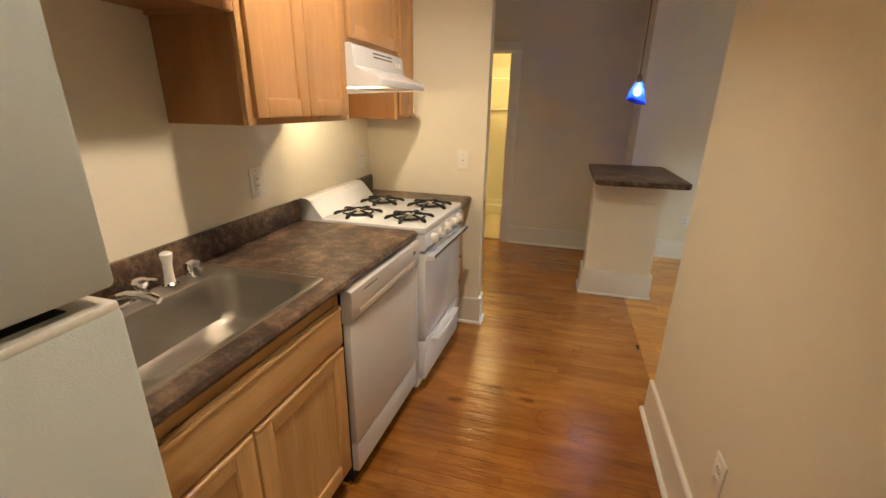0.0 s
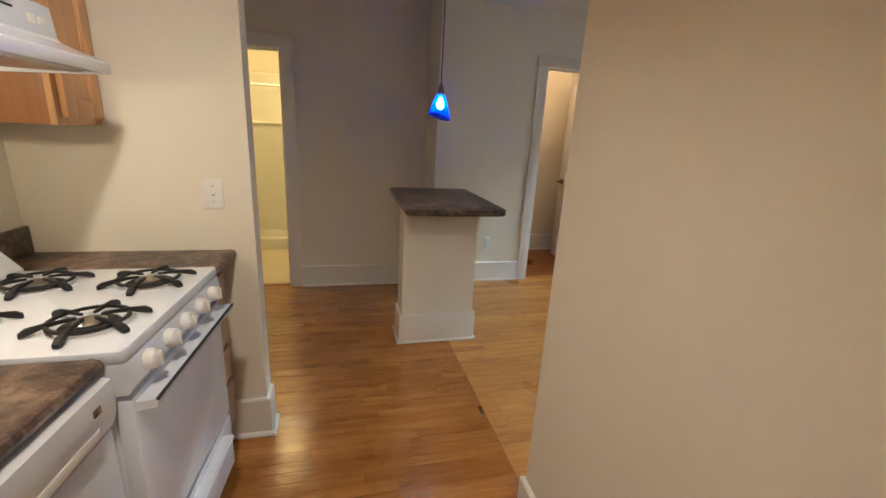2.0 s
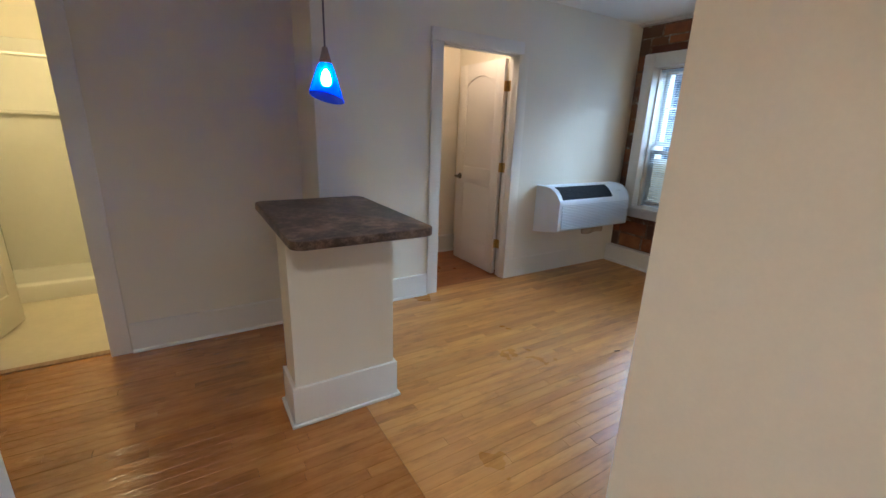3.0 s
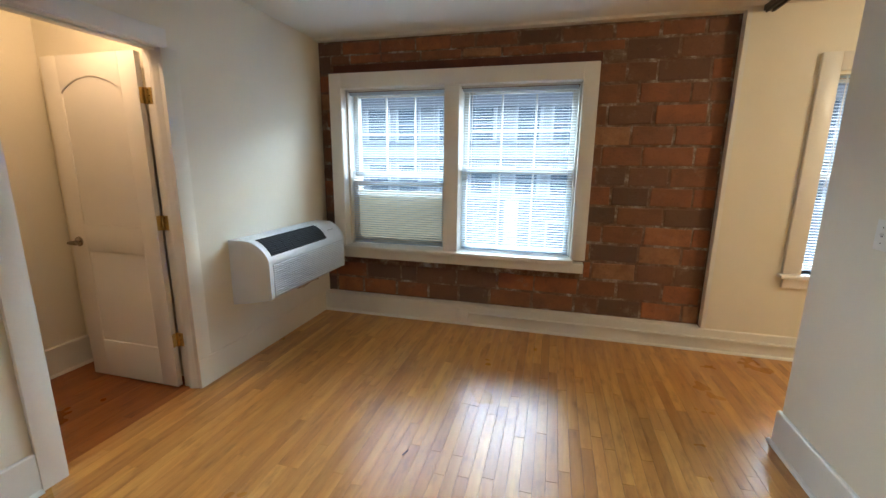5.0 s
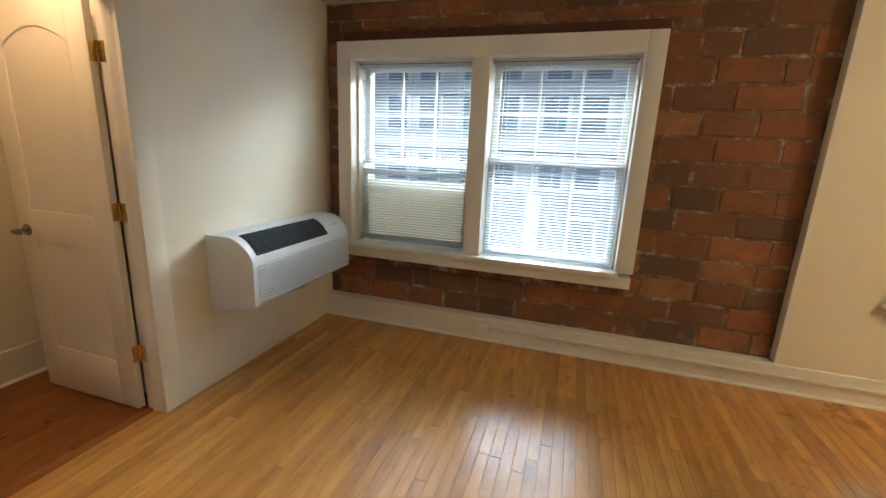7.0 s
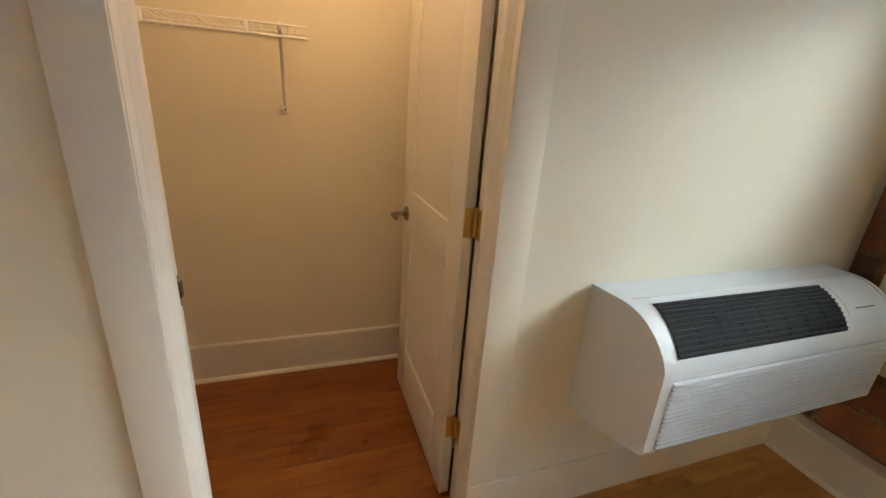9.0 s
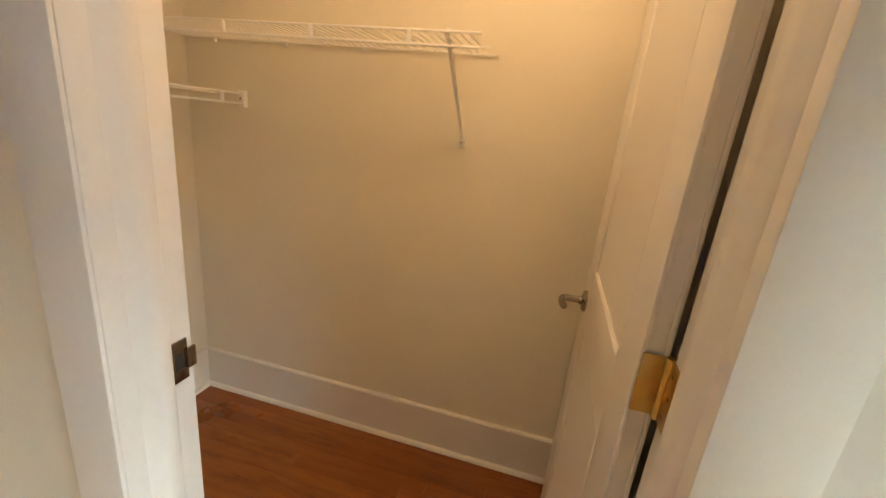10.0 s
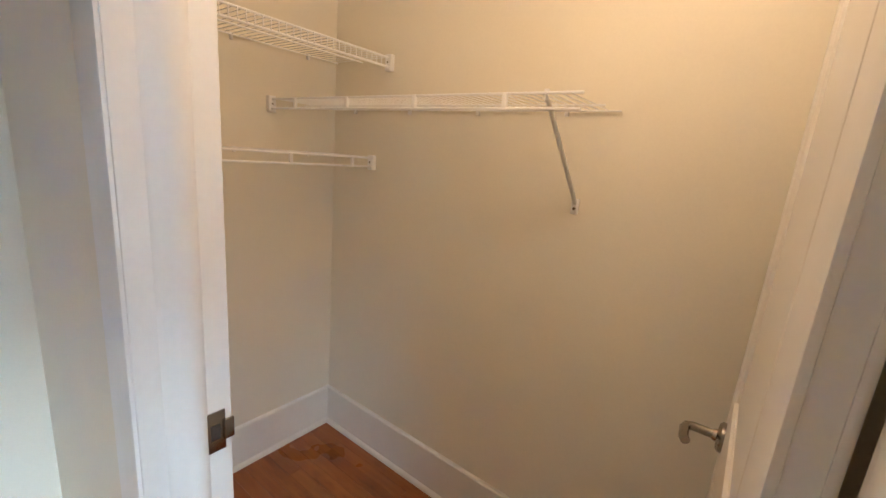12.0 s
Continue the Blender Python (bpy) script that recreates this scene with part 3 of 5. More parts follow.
def blind(name, y0, y1, z0, z1, x, tilt, label, wand_y):
    root = thing(name, (x, (y0 + y1) / 2, z0), label, "blind", "window blinds")
    part("headrail", box(x - 0.014, x + 0.014, y0, y1, z1 - 0.028, z1, 0.002), SLAT, root)
    part("bottom_rail", box(x - 0.013, x + 0.013, y0 + 0.004, y1 - 0.004, z0, z0 + 0.012, 0.003), SLAT, root)
    me = slat_mesh(y1 - y0 - 0.008)
    z = z0 + 0.026
    while z < z1 - 0.035:
        ob = child(new("slat", me), root)
        ob.matrix_basis = pose(x, (y0 + y1) / 2, z, 0, tilt + random.uniform(-0.7, 0.7), 0)
        z += 0.0212
    for f in (0.12, 0.5, 0.88):
        y = y0 + (y1 - y0) * f
        for dx in (-0.0135, 0.0135):
            part("ladder_cord", tube(bmesh.new(), [(x + dx, y, z0 + 0.01), (x + dx, y, z1 - 0.02)], 0.0007, 4), SLAT, root)
    part("wand", tube(bmesh.new(), [(x - 0.022, wand_y, z1 - 0.02), (x - 0.024, wand_y + 0.004, z1 - 0.75)], 0.0035, 6), PLASTIC, root, "clear tilt wand")
    part("lift_cord", tube(bmesh.new(), [(x - 0.020, y0 + 0.06, z1 - 0.02), (x - 0.020, y0 + 0.06, z1 - 0.5)], 0.0015, 5), SLAT, root)
    part("tassel", lathe(bmesh.new(), [(0.002, 0.0), (0.006, -0.012), (0.007, -0.03), (0.004, -0.034)], Matrix.Translation((x - 0.020, y0 + 0.06, z1 - 0.5)), 10), PLASTIC, root)
    return root


CF = XW - 0.030     # face of the window casings
window_1 = thing("window_1", (XW, 4.0, 0.55), "wide double window in a cream painted wooden frame", "window", kind="structure")
part("casing", box(CF, 5.135, W1[0] - 0.112, W1[0], 0.665, 2.178, 0.004), TRIM, window_1)
part("casing", box(CF, 5.135, W1[1], W1[1] + 0.112, 0.665, 2.178, 0.004), TRIM, window_1)
part("head_casing", box(CF, 5.135, W1[0], W1[1], 2.055, 2.178, 0.004), TRIM, window_1)
part("sill", box(CF - 0.030, 5.24, W1[0] - 0.02, W1[1] + 0.02, 0.636, 0.668, 0.006), TRIM, window_1)
part("apron", box(CF + 0.004, 5.135, W1[0] - 0.105, W1[1] + 0.105, 0.556, 0.636, 0.004), TRIM, window_1)
part("mullion", box(CF + 0.02, 5.30, 3.955, 4.082, 0.665, 2.056, 0.004), TRIM, window_1)
for a, b in ((W1[0] - 0.005, W1[0] + 0.016), (W1[1] - 0.016, W1[1] + 0.005)):
    part("jamb", box(5.128, 5.40, a, b, 0.66, 2.06, 0.003), TRIM, window_1)
part("head_jamb", box(5.128, 5.40, W1[0], W1[1], 2.040, 2.062, 0.003), TRIM, window_1)
part("outer_sill", box(5.24, 5.46, W1[0], W1[1], 0.60, 0.655, 0.004), TRIM, window_1)
# the sashes of the half beside the heater stand a little open
sash(window_1, 4.085, 4.992, 1.30, 2.038, 5.235, 3, 2)
sash(window_1, 4.085, 4.992, 0.672, 1.26, 5.190, 1, 1, 0.455)
sash(window_1, 3.018, 3.952, 1.345, 2.038, 5.235, 3, 2)
sash(window_1, 3.018, 3.952, 0.672, 1.395, 5.190, 3, 1)
blind("window_blind", 4.092, 4.985, 0.683, 2.040, 5.155, -11, "white slatted window blind let down and tilted open", 4.90)
blind("window_blind", 3.024, 3.945, 0.683, 2.040, 5.155, -11, "white slatted window blind let down and tilted open", 3.86)

window_2 = thing("window_2", (XW, 1.0, 0.55), "single window in a cream painted wooden frame", "window", kind="structure")
part("casing", box(CF, XW, W2[1], W2[1] + 0.112, 0.668, 2.165, 0.004), TRIM, window_2)
part("casing", box(CF, XW, W2[0] - 0.112, W2[0], 0.668, 2.165, 0.004), TRIM, window_2)
part("head_casing", box(CF, XW, W2[0], W2[1], 2.05, 2.165, 0.004), TRIM, window_2)
part("sill", box(CF - 0.035, 5.24, W2[0] - 0.135, W2[1] + 0.135, 0.640, 0.670, 0.006), TRIM, window_2)
part("apron", box(CF + 0.004, XW, W2[0] - 0.10, W2[1] + 0.10, 0.565, 0.640, 0.004), TRIM, window_2)
for a, b in ((W2[0] - 0.003, W2[0] + 0.014), (W2[1] - 0.014, W2[1] + 0.003)):
    part("jamb", box(XW - 0.002, 5.40, a, b, 0.66, 2.05, 0.003), TRIM, window_2)
sash(window_2, W2[0] + 0.016, W2[1] - 0.016, 1.34, 2.045, 5.235, 3, 2)
sash(window_2, W2[0] + 0.016, W2[1] - 0.016, 0.672, 1.39, 5.190, 3, 1)
blind("window_blind", W2[0] + 0.02, W2[1] - 0.02, 0.683, 2.045, 5.125, -11, "white slatted blind before the single window", 1.33)


# ---- air conditioner ----
def air_conditioner():
    x0, x1 = 3.885, 4.955
    root = thing("wall_air_conditioner", ((x0 + x1) / 2, 5.2, 0.47), "grey-white wall air conditioner with a ribbed front", "air conditioner")
    part("sleeve", box(x0 + 0.02, x1 - 0.02, 5.160, YB, 0.455, 0.898, 0.004), ACWHITE, root)
    arc = [(5.168, 0.900), (5.135, 0.896), (5.105, 0.886), (5.078, 0.870), (5.052, 0.848), (5.030, 0.822), (5.012, 0.792), (5.002, 0.765)]
    out = arc + [(5.0, 0.745), (5.0, 0.500), (5.012, 0.488), (5.168, 0.462)]
    body = part("front_cover", prism(bmesh.new(), out, "x", x0 + 0.042, x1 - 0.012), ACWHITE, root)
    for a, b in ((x0, x0 + 0.012), (x1 - 0.012, x1)):
        cheek = [(y - 0.004 * (5.168 - y) / 0.168, z + 0.004 * (z > 0.6)) for y, z in out]
        cheek = [(YB - 0.001, 0.908)] + cheek + [(YB - 0.001, 0.452)]
        bm = prism(bmesh.new(), cheek, "x", a, b)
        if a == x0:
            # the near end draws in from the wall towards the front
            for v in bm.verts:
                v.co.x += 0.05 * (YB - v.co.y) / 0.27 - 0.018 + (0.025 if v.co.x > x0 + 0.006 else 0.0)
        part("end_cheek", bm, ACWHITE, root)
    part("top_cover", prism(bmesh.new(), [(YB - 0.001, 0.905), (5.165, 0.902), (5.165, 0.893), (YB - 0.001, 0.893)], "x", x0 + 0.012, x1 - 0.012), ACWHITE, root)
    # discharge grille in the curved top
    g0, g1 = x0 + 0.085, x0 + 0.80
    top = arc[1:7]
    lift = [(y - 0.002, z + 0.0025) for y, z in top]
    grille = part("grille", prism(bmesh.new(), lift + [(y + 0.006, z - 0.008) for y, z in reversed(top)], "x", g0, g1), BLACKPL, root, "black air outlet grille")
    for k in range(11):
        i = (k + 0.5) / 11 * (len(lift) - 1)
        j = min(int(i), len(lift) - 2)
        f = i - j
        y = lift[j][0] * (1 - f) + lift[j + 1][0] * f
        z = lift[j][1] * (1 - f) + lift[j + 1][1] * f
        part("louvre", box(g0, g1, y - 0.0022, y + 0.0022, z - 0.002, z + 0.0045), ACDARK, grille, smooth=False)
    for k in range(1, 8):
        x = g0 + (g1 - g0) * k / 8
        part("fin", prism(bmesh.new(), [(y - 0.003, z + 0.004) for y, z in top] + [(y, z) for y, z in reversed(top)], "x", x - 0.002, x + 0.002), BLACKPL, grille, smooth=False)
    part("control_lid", prism(bmesh.new(), [(5.140, 0.899), (5.105, 0.8885), (5.078, 0.8725), (5.052, 0.8505), (5.032, 0.827), (5.036, 0.822), (5.140, 0.893)], "x", x1 - 0.235, x1 - 0.03), ACWHITE, root, "hinged control lid")
    part("badge", box(x1 - 0.19, x1 - 0.09, 5.0465, 5.0500, 0.8455, 0.8475), ACDARK, root)
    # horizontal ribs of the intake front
    # the sheet's grey stands for shade in the slots between ribs
    part("intake_back", box(x0 + 0.072, x1 - 0.03, 4.9985, 5.001, 0.505, 0.740), ACSHADE, body, "grey sheet painted as the shade between the ribs", smooth=False)
    for k in range(14):
        part("end_slot", box(x0 + 0.058, x0 + 0.068, 4.998, 5.0015, 0.514 + k * 0.0155, 0.521 + k * 0.0155), ACDARK, body, smooth=False)
    rib = finish("rib", prism(bmesh.new(), [(5.0, 0.0), (4.988, 0.0018), (4.988, 0.0066), (5.0, 0.0084)], "x", x0 + 0.072, x1 - 0.03), ACWHITE)
    for k in range(15):
        ob = child(new("rib", rib), body)
        ob.location = (0, 0.0005, 0.509 + k * 0.0153)
    return root


air_conditioner()
bm = bmesh.new()
prism(bm, [(4.60, 0.345), (4.70, 0.33), (4.83, 0.35), (4.94, 0.34), (4.95, 0.42), (4.90, 0.445), (4.72, 0.44), (4.66, 0.41), (4.58, 0.40)], "y", YB - 0.003, YB)
solo("wall_patch", bm, plain("bare_patched_plaster", (0.50, 0.40, 0.27), 0.85, spread=0.45, grain=30, blotch=9, bump=0.5), "stained bare plaster patch below the air conditioner", "wall patch")


# ---- plates, outlets, track ----
def plate(name, at, face, size, kind, label, group="wall plates"):
    """A cover plate; face is the outward direction as a yaw: 0 looks to -y."""
    w, h = size
    root = thing(name, at, label, "switch" if "switch" in kind else "outlet", group)
    m = Matrix.Translation(at) @ pose(0, 0, 0, 0, 0, face)

    def piece(nm, bm, mt, parent, text=""):
        bmesh.ops.transform(bm, matrix=m, verts=bm.verts[:])
        return part(nm, bm, mt, parent, text)

    cover = piece("cover", box(-w / 2, w / 2, -0.006, 0.0, -h / 2, h / 2, 0.0025), PLASTIC, root)
    if kind == "switch":
        piece("toggle_slot", box(-0.005, 0.005, -0.0068, -0.005, -0.007, 0.007), ACGREY, cover)
        bm = box(-0.0045, 0.0045, -0.016, -0.004, -0.002, 0.010, 0.0015)
        piece("toggle", bm, PLASTIC, root)
        zs = (-0.030, 0.030)
    elif kind == "outlet":
        for z in (-0.020, 0.020):
            s = piece("socket", lathe(bmesh.new(), [(0.0165, 0), (0.0165, 0.003), (0.015, 0.004)], pose(0, -0.005, z, 90), 20), PLASTIC, root)
            for x in (-0.006, 0.006):
                piece("slot", box(x - 0.001, x + 0.001, -0.0098, -0.0088, z - 0.002, z + 0.007), DARK, s)
        zs = (0.0,)
    else:
        s = piece("rocker", box(-0.017, 0.017, -0.009, -0.004, -0.033, 0.033, 0.002), PLASTIC, root)
        for z in (-0.014, 0.014):
            for x in (-0.006, 0.006):
                piece("slot", box(x - 0.001, x + 0.001, -0.0096, -0.0088, z - 0.004, z + 0.004), DARK, s)
        zs = (-0.048, 0.048)
    for z in zs:
        piece("screw", lathe(bmesh.new(), [(0.0025, 0), (0.0025, 0.0012), (0.001, 0.0018)], pose(0, -0.0055, z, 90), 10), NICKEL, root)
    return root


plate("light_switch", (0.430, EY, 1.135), 0, (0.072, 0.116), "switch", "cream toggle light switch on the kitchen stub wall")
plate("light_switch", (3.515, 1.95, 1.185), 180, (0.072, 0.116), "switch", "white toggle light switch with two screws")
plate("light_switch", (3.365, 1.95, 1.185), 180, (0.072, 0.116), "switch", "white toggle light switch with two screws")
plate("wall_outlet", (3.045, 1.95, 0.485), 180, (0.072, 0.116), "outlet", "white double outlet low on the partition")
plate("wall_outlet", (2.93, 1.95, 0.455), 180, (0.072, 0.116), "outlet", "white double outlet low on the partition")
plate("wall_outlet", (2.305, YB, 0.395), 0, (0.072, 0.116), "outlet", "white outlet beside the closet door")
plate("wall_outlet", (KX, 2.225, 1.135), 90, (0.082, 0.125), "decora", "off-white kitchen outlet above the worktop")
plate("wall_outlet", (KX, 3.215, 1.12), 90, (0.072, 0.116), "outlet", "cream outlet in the corner beside the stove")
plate("wall_outlet", (1.572, 1.90, 0.415), -90, (0.072, 0.116), "outlet", "cream outlet low on the beige partition")

race = thing("cable_raceway", (XW - 0.01, 3.0, 0.11), "white surface cable channel with an outlet box", "raceway")
part("outlet_box", box(XW - 0.055, XW - 0.009, 3.835, 3.940, 0.072, 0.150, 0.004), PLASTIC, race)
part("socket", lathe(bmesh.new(), [(0.016, 0), (0.016, 0.003)], pose(XW - 0.0545, 3.89, 0.11, 0, -90), 20), PLASTIC, race)
part("channel", box(XW - 0.030, XW - 0.009, -0.9, 3.845, 0.104, 0.121, 0.003), TRIM, race)

track = thing("ceiling_track", (4.5, 1.86, H), "dark bronze sliding panel track under the ceiling", "track")
out = [(1.83, H), (1.83, H - 0.045), (1.842, H - 0.045), (1.842, H - 0.012), (1.868, H - 0.012), (1.868, H - 0.045), (1.880, H - 0.045), (1.880, H)]
part("rail", prism(bmesh.new(), out, "x", 3.91, XW - 0.002), BRONZE, track, smooth=False)
part("rail", box(3.91, XW - 0.002, 1.884, 1.892, H - 0.035, H, 0.001), BRONZE, track)


# ---- breakfast bar and pendant ----
bar = thing("breakfast_bar", (1.55, 4.2, 0), "small bar with a dark mottled top on a white pier", "bar counter")
part("pier", box(1.305, 1.805, 4.105, 4.305, 0.0, 0.935), PAINT, bar, "white painted plaster pier", smooth=False)
for i, (x0, x1, y0, y1) in enumerate(((1.288, 1.822, 4.088, 4.105), (1.288, 1.822, 4.305, 4.322), (1.288, 1.305, 4.105, 4.305), (1.805, 1.822, 4.105, 4.305))):
    part("base_board", box(x0, x1, y0, y1, 0.0, 0.205, 0.002), TRIM, bar)
for x0, x1, y0, y1 in ((1.272, 1.838, 4.072, 4.088), (1.272, 1.838, 4.322, 4.338), (1.272, 1.288, 4.088, 4.322), (1.822, 1.838, 4.088, 4.322)):
    part("shoe", box(x0, x1, y0, y1, 0.0, 0.018, 0.006), TRIM, bar)


def rounded_rect(x0, x1, y0, y1, r, n=6):
    pts = []
    for cx, cy, a in ((x1 - r, y1 - r, 0), (x0 + r, y1 - r, 90), (x0 + r, y0 + r, 180), (x1 - r, y0 + r, 270)):
        pts += [(cx + r * math.cos(radians(a + 90 * k / n)), cy + r * math.sin(radians(a + 90 * k / n))) for k in range(n + 1)]
    return pts


def slab(x0, x1, y0, y1, z0, z1, r, e=0.006):
    rings = []
    for inset, z in ((e, z0), (e * 0.3, z0 + e * 0.3), (0, z0 + e), (0, z1 - e), (e * 0.3, z1 - e * 0.3), (e, z1)):
        rings.append([(x, y, z) for x, y in rounded_rect(x0 + inset, x1 - inset, y0 + inset, y1 - inset, max(r - inset, 0.002))])
    bm = loops(bmesh.new(), rings, True)
    bm.faces.new([v for v in bm.verts[:len(rings[0])]][::-1])
    return bm


part("bar_top", slab(1.285, 1.915, 3.875, 4.836, 0.935, 0.974, 0.055), LAMINATE, bar, "dark brown mottled laminate top with rounded corners")

pend = thing("pendant_lamp", (1.484, 4.014, H), "lit cobalt blue glass pendant lamp on a thin cord", "lamp")
PX, PY = 1.484, 4.014
part("canopy", lathe(bmesh.new(), [(0.055, H - 0.001), (0.055, H - 0.012), (0.03, H - 0.022), (0.006, H - 0.026)], Matrix.Translation((PX, PY, 0))), NICKEL, pend)
part("cord", tube(bmesh.new(), [(PX, PY, H - 0.02), (PX, PY, 1.675)], 0.0035, 8), CORD, pend, "dark cord")
part("cap", lathe(bmesh.new(), [(0.005, 1.682), (0.010, 1.678), (0.014, 1.660), (0.020, 1.640), (0.024, 1.628), (0.022, 1.622)], Matrix.Translation((PX, PY, 0))), NICKEL, pend, "dark grey metal cap")
bm = bmesh.new()
rings = []
seg = 40
for f in [k / 12 for k in range(13)] + [1 - k / 12 for k in range(13)]:
    inner = len(rings) >= 13
    ring = []
    for k in range(seg):
        a = 2 * math.pi * k / seg
        drop = 0.125 + 0.022 * math.cos(a - 0.5)
        r = 0.022 + 0.044 * f ** 0.9 - (0.003 if inner else 0)
        ring.append((PX + r * math.cos(a), PY + r * math.sin(a), 1.626 - drop * f))
    rings.append(ring)
loops(bm, rings)
part("shade", bm, COBALT, pend, "cobalt blue glass shade with a slanted rim")
part("bulb", lathe(bmesh.new(), [(0.006, 1.604), (0.010, 1.596), (0.018, 1.580), (0.021, 1.566), (0.018, 1.552), (0.010, 1.544), (0.002, 1.542)], Matrix.Translation((PX, PY, 0)), 16), BULB, pend, "lit bulb")


# ---- kitchen ----
def panel_door(parent, y0, y1, z0, z1, x, name="door", grain=None, rail=0.055):
    """A framed cabinet door whose back lies at x, facing +x."""
    grain = grain or OAK
    d = part(name, box(x + 0.002, x + 0.010, y0 + rail - 0.004, y1 - rail + 0.004, z0 + rail - 0.004, z1 - rail + 0.004), grain, parent, smooth=False)
    for a, b in ((y0, y0 + rail), (y1 - rail, y1)):
        part("stile", box(x, x + 0.019, a, b, z0, z1, 0.003), grain, d)
    for a, b in ((z0, z0 + rail), (z1 - rail, z1)):
        part("rail", box(x, x + 0.0188, y0 + rail, y1 - rail, a, b, 0.003), OAK_Y if grain is OAKBASE else grain, d)
    bm = bmesh.new()
    a, b, c, e = y0 + rail, y1 - rail, z0 + rail, z1 - rail
    for p, q in (((a, c), (b, c)), ((b, c), (b, e)), ((b, e), (a, e)), ((a, e), (a, c))):
        tube(bm, [(x + 0.012, p[0], p[1]), (x + 0.012, q[0], q[1])], 0.005, 6)
    part("moulding", bm, grain, d)
    return d


UF = 0.092      # front of the wall cabinets' boxes


def wall_cabinet(y0, y1, z0, z1, doors, label):
    root = thing("wall_cabinet", (0, (y0 + y1) / 2, z0), label, "cabinet", "kitchen wall cabinets")
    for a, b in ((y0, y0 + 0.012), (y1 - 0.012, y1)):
        part("side_panel", box(KX + 0.002, UF - 0.019, a, b, z0, z1, 0.001), OAKSIDE_SHADED, root, "oak veneer side with its shade in the colour")
    part("bottom_panel", box(KX + 0.002, UF - 0.019, y0 + 0.012, y1 - 0.012, z0 + 0.012, z0 + 0.024), OAKSIDE_SHADED, root, smooth=False)
    part("top_panel", box(KX + 0.002, UF - 0.019, y0 + 0.012, y1 - 0.012, z1 - 0.012, z1), OAKSIDE_SHADED, root, smooth=False)
    part("back_panel", box(KX + 0.002, KX + 0.008, y0 + 0.012, y1 - 0.012, z0 + 0.024, z1 - 0.012), OAKSIDE_SHADED, root, smooth=False)
    for a, b in ((y0, y0 + 0.038), (y1 - 0.038, y1)):
        part("face_stile", box(UF - 0.019, UF, a, b, z0, z1, 0.0015), OAK, root)
    for a, b in ((z0, z0 + 0.04), (z1 - 0.04, z1)):
        part("face_rail", box(UF - 0.019, UF - 0.0005, y0 + 0.038, y1 - 0.038, a, b, 0.0015), OAK, root)
    w = (y1 - y0 - 0.04) / doors
    for k in range(doors):
        panel_door(root, y0 + 0.022 + k * w, y0 + 0.018 + (k + 1) * w, z0 + 0.022, z1 - 0.02, UF + 0.001)
    return root


wall_cabinet(0.86, 1.855, 1.69, 2.44, 2, "short oak wall cabinet above the fridge")
wall_cabinet(1.857, 2.483, 1.385, 2.44, 2, "oak wall cabinet with two framed doors above the worktop")
wall_cabinet(2.485, 3.083, 1.70, 2.44, 1, "short oak wall cabinet above the range hood")
wall_cabinet(3.085, 3.333, 1.375, 2.44, 1, "narrow oak wall cabinet in the corner")

hood = thing("range_hood", (0, 2.78, 1.5), "white enamelled range hood under the oak cabinet", "range hood")
out = [(KX + 0.004, 1.698), (0.118, 1.698), (0.126, 1.692), (0.134, 1.612), (0.142, 1.603), (0.246, 1.562), (0.250, 1.556), (0.250, 1.530), (0.244, 1.527), (0.236, 1.532), (KX + 0.004, 1.536)]
part("shell", prism(bmesh.new(), out, "y", 2.489, 3.079), WHITE_ENAMEL, hood, smooth=False)
part("lip", box(0.240, 0.256, 2.487, 3.081, 1.527, 1.558, 0.004), WHITE_ENAMEL, hood)
for y in (2.488, 3.072):
    part("side_skirt", prism(bmesh.new(), [(KX + 0.004, 1.538), (0.240, 1.538), (0.240, 1.527), (KX + 0.004, 1.508)], "y", y, y + 0.008), WHITE_ENAMEL, hood, smooth=False)
for k in range(2):
    for j in range(3):
        y = 2.70 + j * 0.078
        x = 0.1275 + 0.0016 * k
        z = 1.677 - 0.016 * k
        part("vent_slot", box(x - 0.003, x + 0.0018, y, y + 0.068, z - 0.0026, z + 0.0026), DARK, hood, smooth=False)
for y in (2.985, 3.025):
    part("rocker", box(0.129, 0.1345, y - 0.013, y + 0.013, 1.637, 1.659, 0.002), PLASTIC, hood, "small white rocker switch")
part("filter", box(-0.05, 0.20, 2.72, 3.04, 1.526, 1.534), STEEL, hood, "grey metal mesh filter", smooth=False)
part("light_lens", box(-0.03, 0.09, 2.54, 2.68, 1.524, 1.533, 0.002), glow("hood_lens", (1.0, 0.85, 0.6), HOOD_GLOW), hood, "lit lamp lens")

CT = 0.905      # worktop
worktop = thing("worktop", (0.1, 2.0, CT), "dark brown mottled laminate worktop with a rolled edge", "countertop")


def nose(x0, e=0.405):
    return [(x0, CT - 0.038), (e - 0.033, CT - 0.038), (e - 0.013, CT - 0.034), (e - 0.003, CT - 0.024), (e, CT - 0.014), (e - 0.006, CT - 0.003), (e - 0.020, CT + 0.002), (e - 0.035, CT), (x0, CT)]


